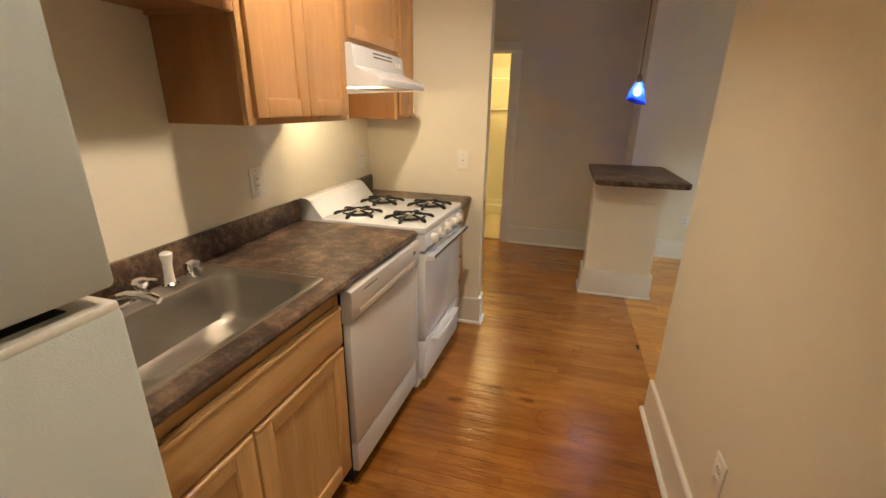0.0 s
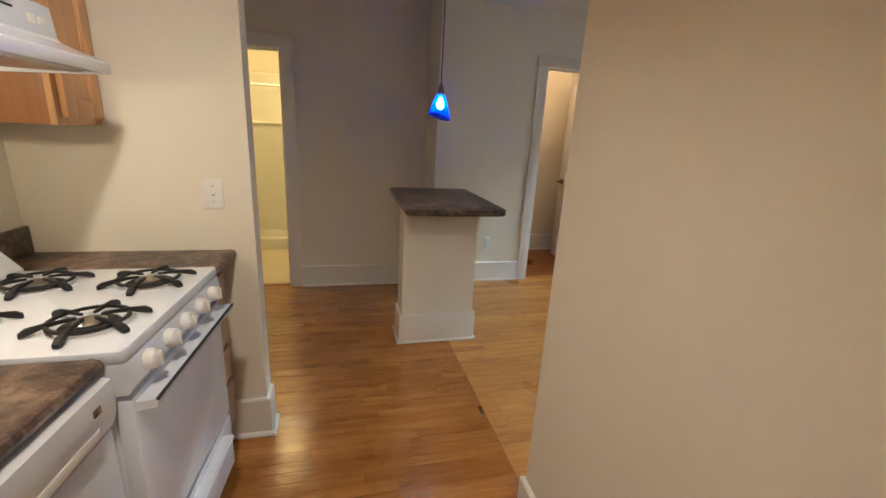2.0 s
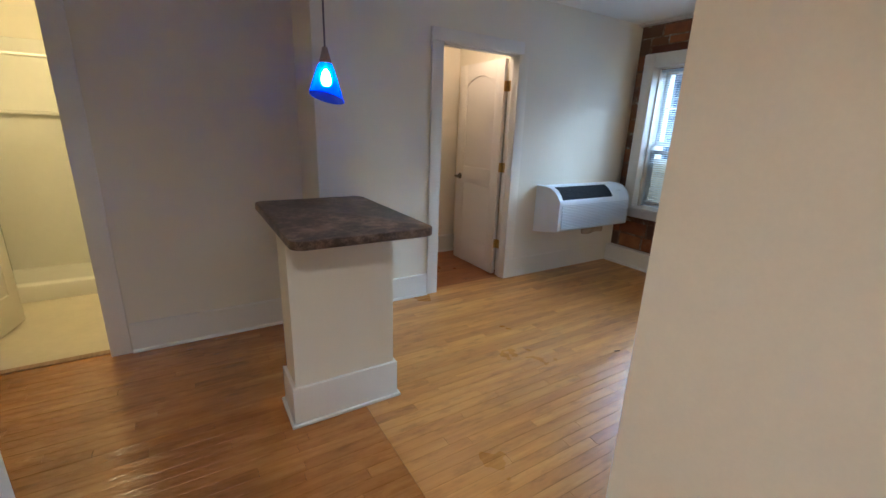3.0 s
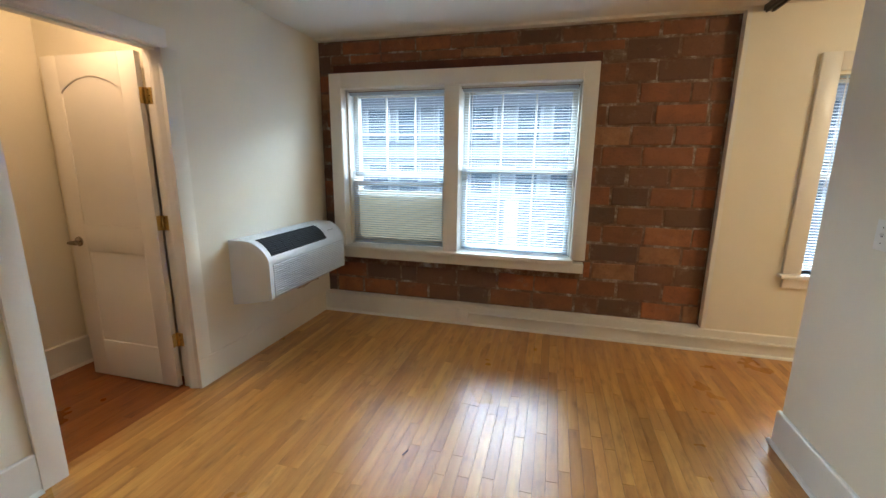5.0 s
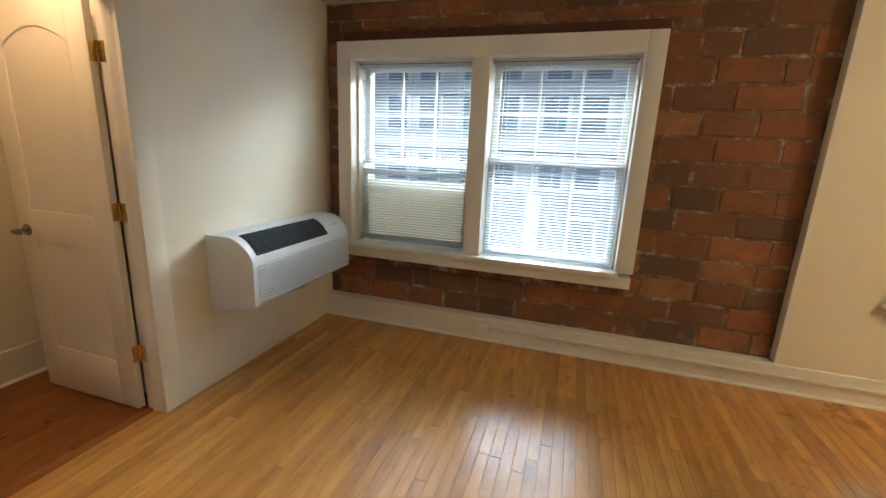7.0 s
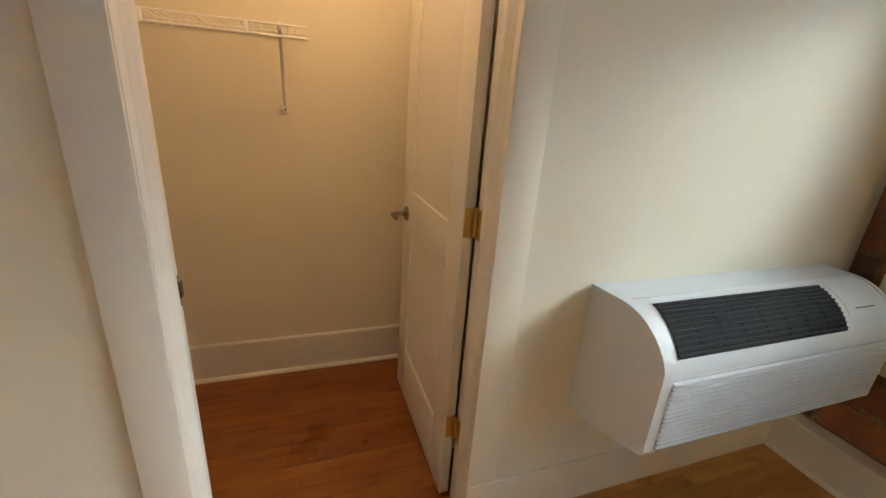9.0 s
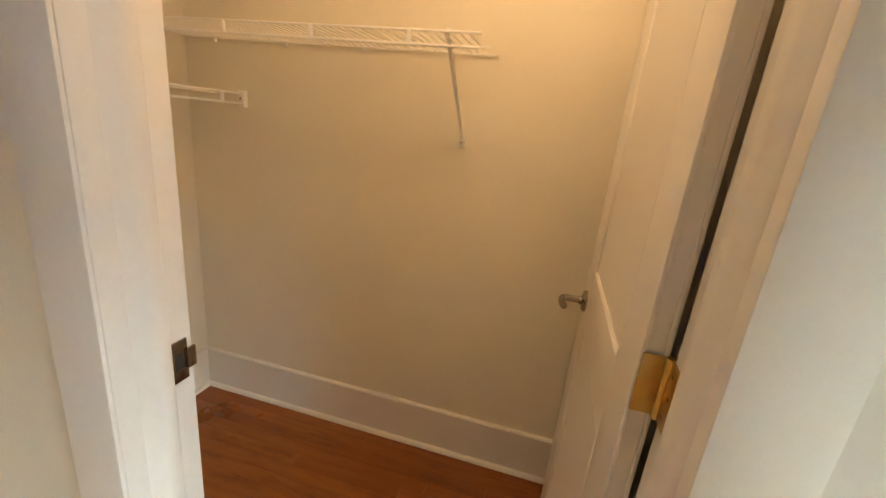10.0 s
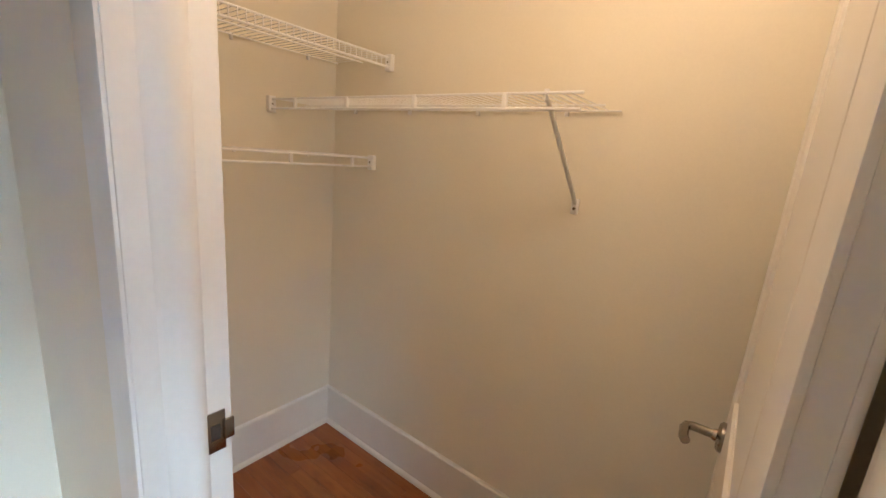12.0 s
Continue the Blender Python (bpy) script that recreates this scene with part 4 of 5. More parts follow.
SINK = (-0.145, 0.335, 1.235, 1.862)
for i, (y0, y1) in enumerate(((1.0, SINK[2] + 0.02), (SINK[3] - 0.02, 2.487))):
    part("top", prism(bmesh.new(), nose(KX + 0.004), "y", y0, y1), LAMINATE, worktop)
part("top", prism(bmesh.new(), nose(SINK[1] - 0.022), "y", SINK[2] + 0.02, SINK[3] - 0.02), LAMINATE, worktop)
part("top", box(KX + 0.004, SINK[0] + 0.022, SINK[2] + 0.02, SINK[3] - 0.02, CT - 0.038, CT), LAMINATE, worktop, smooth=False)
part("backsplash", B(bmesh.new(), KX + 0.001, KX + 0.021, 1.0, 2.487, CT + 0.001, CT + 0.103, 0.005), LAMINATE, worktop, "low laminate backsplash")
corner_top = thing("corner_worktop", (0.1, 3.23, CT), "short dark laminate worktop in the corner", "countertop")
part("top", prism(bmesh.new(), nose(KX + 0.004, 0.432), "y", 3.083, EY - 0.002), LAMINATE, corner_top)
part("backsplash", box(KX + 0.001, KX + 0.021, 3.083, EY - 0.002, CT + 0.001, CT + 0.103, 0.005), LAMINATE, corner_top, "low laminate backsplash")

# stainless sink
sink = thing("sink", (0.1, 1.55, CT), "single-bowl stainless steel kitchen sink set in the worktop", "sink")
bx0, bx1, by0, by1 = -0.068, 0.306, 1.275, 1.822


def sink_ring(x0, x1, y0, y1, r, z):
    return [(x, y, z) for x, y in rounded_rect(x0, x1, y0, y1, r, 8)]


o = SINK
rings = [sink_ring(o[0], o[1], o[2], o[3], 0.018, CT + 0.0005), sink_ring(o[0] + 0.002, o[1] - 0.002, o[2] + 0.002, o[3] - 0.002, 0.018, CT + 0.005),
         sink_ring(o[0] + 0.012, o[1] - 0.012, o[2] + 0.012, o[3] - 0.012, 0.02, CT + 0.006), sink_ring(o[0] + 0.017, o[1] - 0.017, o[2] + 0.017, o[3] - 0.017, 0.02, CT + 0.003),
         sink_ring(bx0 - 0.012, bx1 + 0.010, by0 - 0.012, by1 + 0.012, 0.085, CT + 0.002), sink_ring(bx0, bx1, by0, by1, 0.08, CT - 0.006),
         sink_ring(bx0 + 0.006, bx1 - 0.006, by0 + 0.006, by1 - 0.006, 0.078, CT - 0.03), sink_ring(bx0 + 0.014, bx1 - 0.014, by0 + 0.014, by1 - 0.014, 0.075, CT - 0.13),
         sink_ring(bx0 + 0.022, bx1 - 0.022, by0 + 0.022, by1 - 0.022, 0.07, CT - 0.155), sink_ring(bx0 + 0.045, bx1 - 0.045, by0 + 0.045, by1 - 0.045, 0.05, CT - 0.170),
         sink_ring(0.07, 0.15, 1.51, 1.59, 0.0399, CT - 0.176)]
part("bowl", loops(bmesh.new(), rings, True), STEEL, sink)
part("drain", lathe(bmesh.new(), [(0.042, 0), (0.040, 0.003), (0.03, 0.002), (0.028, -0.004)], Matrix.Translation((0.11, 1.55, CT - 0.1755))), CHROME, sink, "chrome drain ring")

FY = 1.48
fau = thing("faucet", (-0.108, FY, CT), "chrome two-handle kitchen faucet with a low spout", "faucet")
part("base_plate", slab(-0.136, -0.086, FY - 0.12, FY + 0.12, CT + 0.004, CT + 0.018, 0.024), CHROME, fau)
part("spout", tube(bmesh.new(), [(-0.108, FY, CT + 0.016), (-0.106, FY, CT + 0.034), (-0.09, FY + 0.003, CT + 0.050), (-0.04, FY + 0.012, CT + 0.062), (0.03, FY + 0.024, CT + 0.060), (0.050, FY + 0.028, CT + 0.048)], 0.011, 12), CHROME, fau)
for y in (FY - 0.095, FY + 0.095):
    hd = part("handle", lathe(bmesh.new(), [(0.016, 0.0), (0.014, 0.016), (0.023, 0.030), (0.025, 0.040), (0.019, 0.049), (0.004, 0.052)], Matrix.Translation((-0.110, y, CT + 0.016))), CHROME, fau, "chrome lever cap")
    part("lever", tube(bmesh.new(), [(-0.110, y, CT + 0.058), (-0.080, y + 0.010, CT + 0.062), (-0.058, y + 0.016, CT + 0.060)], 0.0055, 8), CHROME, hd)
SY = 1.668
spr = thing("sink_sprayer", (-0.112, SY, CT), "white tapered hand sprayer standing in the sink deck", "sprayer")
part("collar", lathe(bmesh.new(), [(0.024, 0.004), (0.024, 0.010), (0.018, 0.016)], Matrix.Translation((-0.112, SY, CT))), CHROME, spr)
part("sprayer_head", lathe(bmesh.new(), [(0.016, 0.012), (0.0135, 0.05), (0.0135, 0.080), (0.017, 0.098), (0.018, 0.110), (0.013, 0.115)], Matrix.Translation((-0.112, SY, CT)) @ pose(0, 0, 0, 0, 4)), PLASTIC, spr, "white plastic spray head")
solo("air_gap_cap", lathe(bmesh.new(), [(0.026, 0.004), (0.028, 0.014), (0.025, 0.030), (0.027, 0.042), (0.022, 0.054), (0.004, 0.060)], Matrix.Translation((-0.112, SY + 0.085, CT))), CHROME, "round chrome cap on the sink deck", "sink cap")

# base cabinets
BF = 0.366      # front of the base cabinet boxes


def base_cabinet(y0, y1, label):
    root = thing("base_cabinet", (0, (y0 + y1) / 2, 0), label, "cabinet", "kitchen base cabinets")
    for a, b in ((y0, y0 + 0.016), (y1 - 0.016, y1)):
        part("side_panel", box(KX + 0.002, BF - 0.019, a, b, 0.10, CT - 0.04), OAKSIDE_SHADED, root, smooth=False)
    part("bottom_panel", box(KX + 0.002, BF - 0.019, y0 + 0.016, y1 - 0.016, 0.10, 0.116), OAKSIDE_SHADED, root, smooth=False)
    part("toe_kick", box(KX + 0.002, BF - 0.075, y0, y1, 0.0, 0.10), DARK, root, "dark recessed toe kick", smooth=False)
    for a, b in ((y0, y0 + 0.03), (y1 - 0.03, y1)):
        part("face_stile", box(BF - 0.019, BF, a, b, 0.10, CT - 0.04, 0.001), OAKBASE, root)
    for a, b in ((CT - 0.085, CT - 0.04), (0.10, 0.135)):
        part("face_rail", box(BF - 0.019, BF - 0.0005, y0 + 0.03, y1 - 0.03, a, b, 0.001), OAK_Y, root)
    return root


cab = base_cabinet(1.0, 1.872, "light oak sink cabinet with two doors and a false drawer")
part("divider_rail", box(BF - 0.018, BF - 0.001, 1.03, 1.842, 0.655, 0.70), OAK_Y, cab, smooth=False)
fd = part("false_drawer", box(BF + 0.001, BF + 0.020, 1.015, 1.857, 0.675, 0.822, 0.005), OAK_Y, cab, "flat oak false drawer front")
part("edge_strip", box(BF + 0.004, BF + 0.024, 1.016, 1.856, 0.800, 0.8185, 0.006), OAK_Y, fd)
for y0, y1 in ((1.015, 1.432), (1.440, 1.857)):
    d = panel_door(cab, y0, y1, 0.125, 0.664, BF + 0.001, grain=OAKBASE, rail=0.06)
    part("edge_strip", box(BF + 0.004, BF + 0.0235, y0 + 0.001, y1 - 0.001, 0.645, 0.6625, 0.006), OAK_Y, d)
dc = base_cabinet(3.085, EY - 0.002, "narrow worn oak drawer cabinet beside the stove")
for z0, z1 in ((0.13, 0.325), (0.345, 0.490), (0.510, 0.655), (0.675, 0.815)):
    part("drawer", box(BF + 0.001, BF + 0.020, 3.098, EY - 0.018, z0, z1, 0.004), DRAWEROAK, dc)

# dishwasher
dw = thing("dishwasher", (0.2, 2.18, 0), "off-white dishwasher under the worktop", "dishwasher")
DX = 0.402
part("tub", box(KX + 0.01, DX - 0.03, 1.882, 2.478, 0.02, CT - 0.042), DARK, dw, "dark tub behind the door", smooth=False)
part("door", box(DX - 0.03, DX, 1.880, 2.480, 0.215, 0.735, 0.006), BISQUE, dw, "flat off-white door panel")
cp = part("control_panel", prism(bmesh.new(), [(DX - 0.03, 0.738), (DX - 0.002, 0.738), (DX + 0.004, 0.752), (DX + 0.012, 0.775), (DX + 0.016, 0.83), (DX + 0.012, 0.858), (DX - 0.004, 0.864), (DX - 0.03, 0.864)], "y", 1.878, 2.482), BISQUE, dw, "rounded white control panel")
part("handle_recess", box(DX + 0.0105, DX + 0.0145, 1.93, 2.42, 0.757, 0.781, 0.003), PLASTIC, cp)
part("badge", box(DX + 0.0145, DX + 0.0168, 2.405, 2.43, 0.812, 0.830, 0.002), NICKEL, cp)
part("label_bar", box(DX + 0.0150, DX + 0.0164, 1.96, 2.06, 0.838, 0.8405), ACDARK, cp)
part("kick_panel", box(DX - 0.045, DX - 0.003, 1.885, 2.475, 0.075, 0.208, 0.004), BISQUE, dw)
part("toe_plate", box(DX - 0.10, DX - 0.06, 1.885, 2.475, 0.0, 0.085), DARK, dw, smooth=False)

# stove
st = thing("gas_stove", (0.12, 2.785, 0), "narrow white gas stove with four black burner grates", "stove")
S0, S1, SX = 2.492, 3.077, 0.430
part("body", box(KX + 0.01, SX - 0.03, S0, S1, 0.03, 0.885, 0.004), WHITE_ENAMEL, st)
part("cooktop", slab(KX + 0.08, SX + 0.010, S0 - 0.002, S1 + 0.002, 0.885, 0.918, 0.014, 0.008), WHITE_ENAMEL, st, "white enamelled cooktop")
bg = part("backguard", prism(bmesh.new(), [(KX + 0.012, 0.885), (KX + 0.135, 0.905), (KX + 0.130, 0.925), (KX + 0.070, 1.002), (KX + 0.050, 1.012), (KX + 0.012, 1.012)], "y", S0, S1), WHITE_ENAMEL, st, "sloped white backguard", smooth=False)
panel = part("control_panel", prism(bmesh.new(), [(SX - 0.03, 0.805), (SX + 0.006, 0.805), (SX + 0.016, 0.820), (SX + 0.008, 0.884), (SX - 0.03, 0.884)], "y", S0, S1), WHITE_ENAMEL, st)
for k in range(5):
    y = S0 + 0.085 + k * (S1 - S0 - 0.17) / 4
    kb = part("knob", lathe(bmesh.new(), [(0.025, 0.0), (0.026, 0.006), (0.025, 0.015), (0.023, 0.022), (0.019, 0.025)], pose(SX + 0.012, y, 0.848, 0, 83), 20), PLASTIC, st, "white stove knob")
    part("grip", box(SX + 0.034, SX + 0.044, y - 0.0035, y + 0.0035, 0.830, 0.868, 0.002), PLASTIC, kb)
od = part("oven_door", box(SX - 0.03, SX + 0.008, S0 + 0.004, S1 - 0.004, 0.325, 0.790, 0.008), WHITE_ENAMEL, st, "white oven door")
hnd = part("handle", prism(bmesh.new(), [(SX + 0.006, 0.776), (SX + 0.050, 0.780), (SX + 0.054, 0.772), (SX + 0.050, 0.760), (SX + 0.030, 0.756), (SX + 0.006, 0.752)], "y", S0 + 0.015, S1 - 0.015), WHITE_ENAMEL, od, "broad white handle bar")
part("trim_strip", box(SX + 0.049, SX + 0.0555, S0 + 0.016, S1 - 0.016, 0.775, 0.782, 0.001), ACDARK, hnd)
sd = part("broiler_drawer", box(SX - 0.03, SX + 0.008, S0 + 0.004, S1 - 0.004, 0.085, 0.312, 0.008), WHITE_ENAMEL, st)
part("handle", prism(bmesh.new(), [(SX + 0.006, 0.285), (SX + 0.040, 0.289), (SX + 0.044, 0.280), (SX + 0.036, 0.268), (SX + 0.006, 0.262)], "y", S0 + 0.10, S1 - 0.10), WHITE_ENAMEL, sd)
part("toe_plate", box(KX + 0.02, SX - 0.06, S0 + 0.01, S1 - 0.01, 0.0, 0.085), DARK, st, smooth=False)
for cx in (0.035, 0.305):
    for cy in (S0 + 0.145, S1 - 0.145):
        bowl = part("drip_bowl", lathe(bmesh.new(), [(0.088, 0.9185), (0.085, 0.9205), (0.078, 0.9195), (0.050, 0.9188), (0.045, 0.9188)], Matrix.Translation((cx, cy, 0)), 32), WHITE_ENAMEL, st, "white drip bowl")
        part("burner_well", lathe(bmesh.new(), [(0.060, 0.9192), (0.058, 0.9205)], Matrix.Translation((cx, cy, 0)), 24), BLACK, bowl)
        part("burner_cap", lathe(bmesh.new(), [(0.032, 0.920), (0.034, 0.929), (0.028, 0.933), (0.010, 0.934)], Matrix.Translation((cx, cy, 0)), 24), STEEL, bowl)
        g = part("grate", loops(bmesh.new(), [[(cx + r * math.cos(2 * math.pi * k / 36), cy + r * math.sin(2 * math.pi * k / 36), z) for k in range(36)] for r, z in ((0.072, 0.931), (0.080, 0.931), (0.080, 0.938), (0.072, 0.938), (0.072, 0.931))]), BLACK, st, "black cast iron grate")
        for k in range(6):
            a = math.pi * (k / 3 + 1 / 6)
            ca, sa = math.cos(a), math.sin(a)
            spread = 0.0066 if k % 3 else 0.0054
            rings = []
            for r, w, lo, hi in ((0.022, 0.0022, 0.938, 0.944), (0.050, 0.0028, 0.936, 0.945), (0.080, 0.0038, 0.932, 0.943), (0.108, spread, 0.922, 0.939), (0.120, spread, 0.920, 0.930)):
                rings.append([(cx + r * ca - w * sa * q, cy + r * sa + w * ca * q, z) for q, z in ((-1, lo), (1, lo), (1, hi), (-1, hi))])
            bm = loops(bmesh.new(), rings, True)
            bm.verts.ensure_lookup_table()
            bm.faces.new([bm.verts[i] for i in (3, 2, 1, 0)])
            part("finger", bm, BLACK, g, smooth=False)

# fridge
fr = thing("refrigerator", (0.15, 0.72, 0), "pale white top-freezer fridge with a pebbled finish", "refrigerator")
FX = 0.525
part("cabinet", box(KX + 0.03, FX - 0.075, 0.35, 1.078, 0.03, 1.66, 0.006), PEBBLE, fr)
part("freezer_door", box(FX - 0.068, FX, 0.347, 1.083, 1.246, 1.665, 0.009), PEBBLE, fr)
low = part("fridge_door", box(FX - 0.068, FX, 0.347, 1.083, 0.12, 1.222, 0.009), PEBBLE, fr)
part("top_cap", box(FX - 0.066, FX - 0.002, 0.350, 1.080, 1.216, 1.230, 0.004), PLASTIC, low, "white plastic cap strip")
# flat dark strip painted as the shade in the gap between the doors
part("handle_recess", box(FX - 0.062, FX - 0.026, 0.38, 1.04, 1.2296, 1.2310), ACDARK, low, smooth=False)
part("gasket", box(FX - 0.074, FX - 0.068, 0.36, 1.07, 0.13, 1.65), ACDARK, fr, "grey door gasket", smooth=False)
part("toe_grille", box(FX - 0.09, FX - 0.06, 0.36, 1.07, 0.0, 0.11), ACDARK, fr, smooth=False)


def askew(root):
    """Lets the fronts of a base unit follow the run's line, which is not quite parallel to the wall."""
    done = set()
    for ob in root.children_recursive:
        if ob.type != "MESH" or ob.data.name in done:
            continue
        done.add(ob.data.name)
        for v in ob.data.vertices:
            f = min(1.15, max(0.0, (v.co.x - KX) / 0.64))
            v.co.x += RUN_SLANT * (v.co.y - 2.33) * f


RUN_SLANT = 0.062
for unit in (worktop, corner_top, sink, fau, spr, cab, dc, dw, st):
    askew(unit)


# ---- closet ----
def closet_door():
    root = thing("closet_door", (3.49, 5.40, 0), "white two-panel arched door standing open into the closet", "door")
    x0, x1 = 3.486, 3.521
    y0, y1, z0, z1 = 5.408, 6.112, 0.012, 2.015
    part("slab", box(x0 + 0.007, x1 - 0.007, y0 + 0.002, y1 - 0.002, z0 + 0.002, z1 - 0.002), DOORPAINT, root, smooth=False)
    a, b = y0 + 0.122, y1 - 0.122
    for xa, xb in ((x0, x0 + 0.0075), (x1 - 0.0075, x1)):
        for p, q in ((y0, a), (b, y1)):
            part("stile", box(xa, xb, p, q, z0, z1, 0.002), DOORPAINT, root)
        for p, q in ((z0, 0.262), (0.870, 1.030)):
            part("rail", box(xa, xb, a, b, p, q, 0.002), DOORPAINT, root)
        arch = [(a, z1), (a, 1.815)] + [(a + (b - a) * k / 16, 1.815 + 0.085 * math.sin(math.pi * k / 16) ** 0.8) for k in range(1, 16)] + [(b, 1.815), (b, z1)]
        part("arched_rail", prism(bmesh.new(), arch, "x", xa, xb), DOORPAINT, root)
    for x in (x0 + 0.0055, x1 - 0.0055):
        for lines in ([(a, 0.262), (b, 0.262), (b, 0.870), (a, 0.870), (a, 0.262)],
                      [(a, 1.815), (a, 1.030), (b, 1.030), (b, 1.815)] + [(b - (b - a) * k / 16, 1.815 + 0.085 * math.sin(math.pi * k / 16) ** 0.8) for k in range(1, 16)] + [(a, 1.815)]):
            bm = bmesh.new()
            for p, q in zip(lines, lines[1:]):
                tube(bm, [(x, p[0], p[1]), (x, q[0], q[1])], 0.0065, 6)
            part("panel_moulding", bm, DOORPAINT, root)
    # lever handles on a round rose
    for s, x in ((-1, x0), (1, x1)):
        hy, hz = 6.045, 0.925
        h = part("handle", lathe(bmesh.new(), [(0.031, 0.0), (0.031, 0.006), (0.026, 0.011), (0.013, 0.013), (0.011, 0.020)], Matrix.Translation((x, hy, hz)) @ pose(0, 0, 0, 0, 90 * s, 0), 24), NICKEL, root, "satin nickel lever handle")
        if s < 0:
            tube_pts = [(x - 0.012, hy, hz), (x - 0.055, hy, hz), (x - 0.066, hy - 0.006, hz), (x - 0.069, hy - 0.020, hz), (x - 0.066, hy - 0.052, hz - 0.002), (x - 0.061, hy - 0.062, hz - 0.003)]
            part("lever", tube(bmesh.new(), tube_pts, 0.0095, 12), NICKEL, h)
    part("latch_plate", box(x0 + 0.005, x1 - 0.005, y1 - 0.001, y1 + 0.0015, 0.915, 0.975), NICKEL, root, smooth=False)
    for z in (0.325, 1.068, 1.785):
        hg = part("hinge", cyl(bmesh.new(), (3.522, 5.402, z - 0.045), (3.522, 5.402, z + 0.045), 0.0065, seg=12), BRASS, root, "tarnished brass hinge")
        part("leaf", box(x0 + 0.003, x1 + 0.003, y0 - 0.0035, y0 - 0.0002, z - 0.044, z + 0.044, 0.001), BRASS, hg)
        part("leaf", box(CX1 - 0.0035, CX1 - 0.0002, 5.360, 5.398, z - 0.044, z + 0.044, 0.001), BRASS, hg)
        for dz in (-0.03, 0.0, 0.03):
            part("screw", cyl(bmesh.new(), (CX1 - 0.0042, 5.376 + 0.006 * (dz != 0), z + dz), (CX1 - 0.003, 5.376 + 0.006 * (dz != 0), z + dz), 0.0035, seg=10), NICKEL, hg)
    return root


closet_door()


def wire_shelf(p0, p1, out, depth, z, label, lip_wires, brace_at=None, clips=(), end_open=False):
    """A wire closet shelf from p0 to p1 along a wall; out is the unit direction away from the wall."""
    p0, p1, out = Vector((*p0, z)), Vector((*p1, z)), Vector((*out, 0))
    along = (p1 - p0).normalized()
    length = (p1 - p0).length
    root = thing("wire_shelf", tuple(p0), label, "shelf", "closet wire shelves")

    def rod(name, a, b, r):
        return part(name, tube(bmesh.new(), [a, b], r, 8), WIRE, root)

    rod("back_rod", p0 + out * 0.012, p1 + out * 0.012, 0.003)
    rod("middle_rod", p0 + out * depth * 0.5 + Vector((0, 0, -0.005)), p1 + out * depth * 0.5 + Vector((0, 0, -0.005)), 0.003)
    rod("front_rod", p0 + out * depth, p1 + out * depth, 0.0038)
    low = Vector((0, 0, -0.036))
    rod("lip_rod", p0 + out * (depth + 0.004) + low, p1 + out * (depth + 0.004) + low, 0.0042)
    q = along.to_track_quat("X", "Z").to_matrix().to_4x4()
    pts = [out * 0.012 + Vector((0, 0, 0.003)), out * depth + Vector((0, 0, 0.003))]
    if lip_wires:
        pts += [out * (depth + 0.006) + Vector((0, 0, -0.004)), out * (depth + 0.008) + low]
    wire = finish("wire", tube(bmesh.new(), pts, 0.0017, 6), WIRE)
    n = int(length / 0.0254)
    for k in range(n):
        ob = child(new("wire", wire), root)
        ob.location = p0 + along * (0.012 + k * 0.0254)
    for f in clips:
        c = p0 + along * f + out * (depth + 0.002)
        m = Matrix.Translation(c) @ q
        bm = box(-0.0065, 0.0065, -0.0055, 0.0055, -0.038, 0.002, 0.002)
        bmesh.ops.transform(bm, matrix=m, verts=bm.verts[:])
        part("lip_tie", bm, WIRE, root)
    k = 0.15
    while k < length:
        c = p0 + along * k + out * 0.006
        bm = box(-0.006, 0.006, -0.006, 0.006, -0.016, 0.006, 0.002)
        bmesh.ops.transform(bm, matrix=Matrix.Translation(c) @ q, verts=bm.verts[:])
        part("wall_clip", bm, WIRE, root)
        k += 0.32
    ends = [p0] if end_open else [p0, p1]
    for e in ends:
        s = 1 if e is p0 else -1
        c = e + out * depth + Vector((0, 0, -0.018)) + along * s * 0.011
        bm = box(-0.011, 0.011, -0.016, 0.016, -0.032, 0.030, 0.003)
        bmesh.ops.transform(bm, matrix=Matrix.Translation(c) @ q, verts=bm.verts[:])
        br = part("end_bracket", bm, WIRE, root, "white plastic end bracket")
        part("bracket_screw", cyl(bmesh.new(), c + along * s * 0.0105, c + along * s * 0.013, 0.004, seg=8), NICKEL, br)
    if brace_at is not None:
        a = p0 + along * brace_at + out * (depth - 0.01)
        b = p0 + along * (brace_at + 0.0) + out * 0.008 + Vector((0, 0, -0.27))
        d = (b - a)
        bm = bmesh.new()
        tube(bm, [a + Vector((0, 0, 0.010)), a + Vector((0, 0, -0.012)), a + d * 0.06, a + d * 0.95, b], 0.0065, 8)
        brace = part("brace", bm, WIRE, root, "diagonal support brace")
        foot = box(-0.012, 0.012, -0.004, 0.004, -0.034, 0.014, 0.003)
        bmesh.ops.transform(foot, matrix=Matrix.Translation(b + out * -0.003) @ q, verts=foot.verts[:])
        part("foot", foot, WIRE, brace)
        part("foot_screw", cyl(bmesh.new(), b + Vector((0, 0, -0.016)), b + out * 0.006 + Vector((0, 0, -0.016)), 0.0045, seg=8), NICKEL, brace)
    return root


wire_shelf((1.825, 6.34), (3.095, 6.34), (0, -1), 0.320, 1.602, "white wire shelf on the closet back wall with a diagonal brace", False, 1.178, (0.18, 0.475, 0.775, 1.075), True)
wire_shelf((1.825, 6.34), (1.825, 5.40), (1, 0), 0.350, 1.800, "upper white wire shelf on the closet side wall", True)
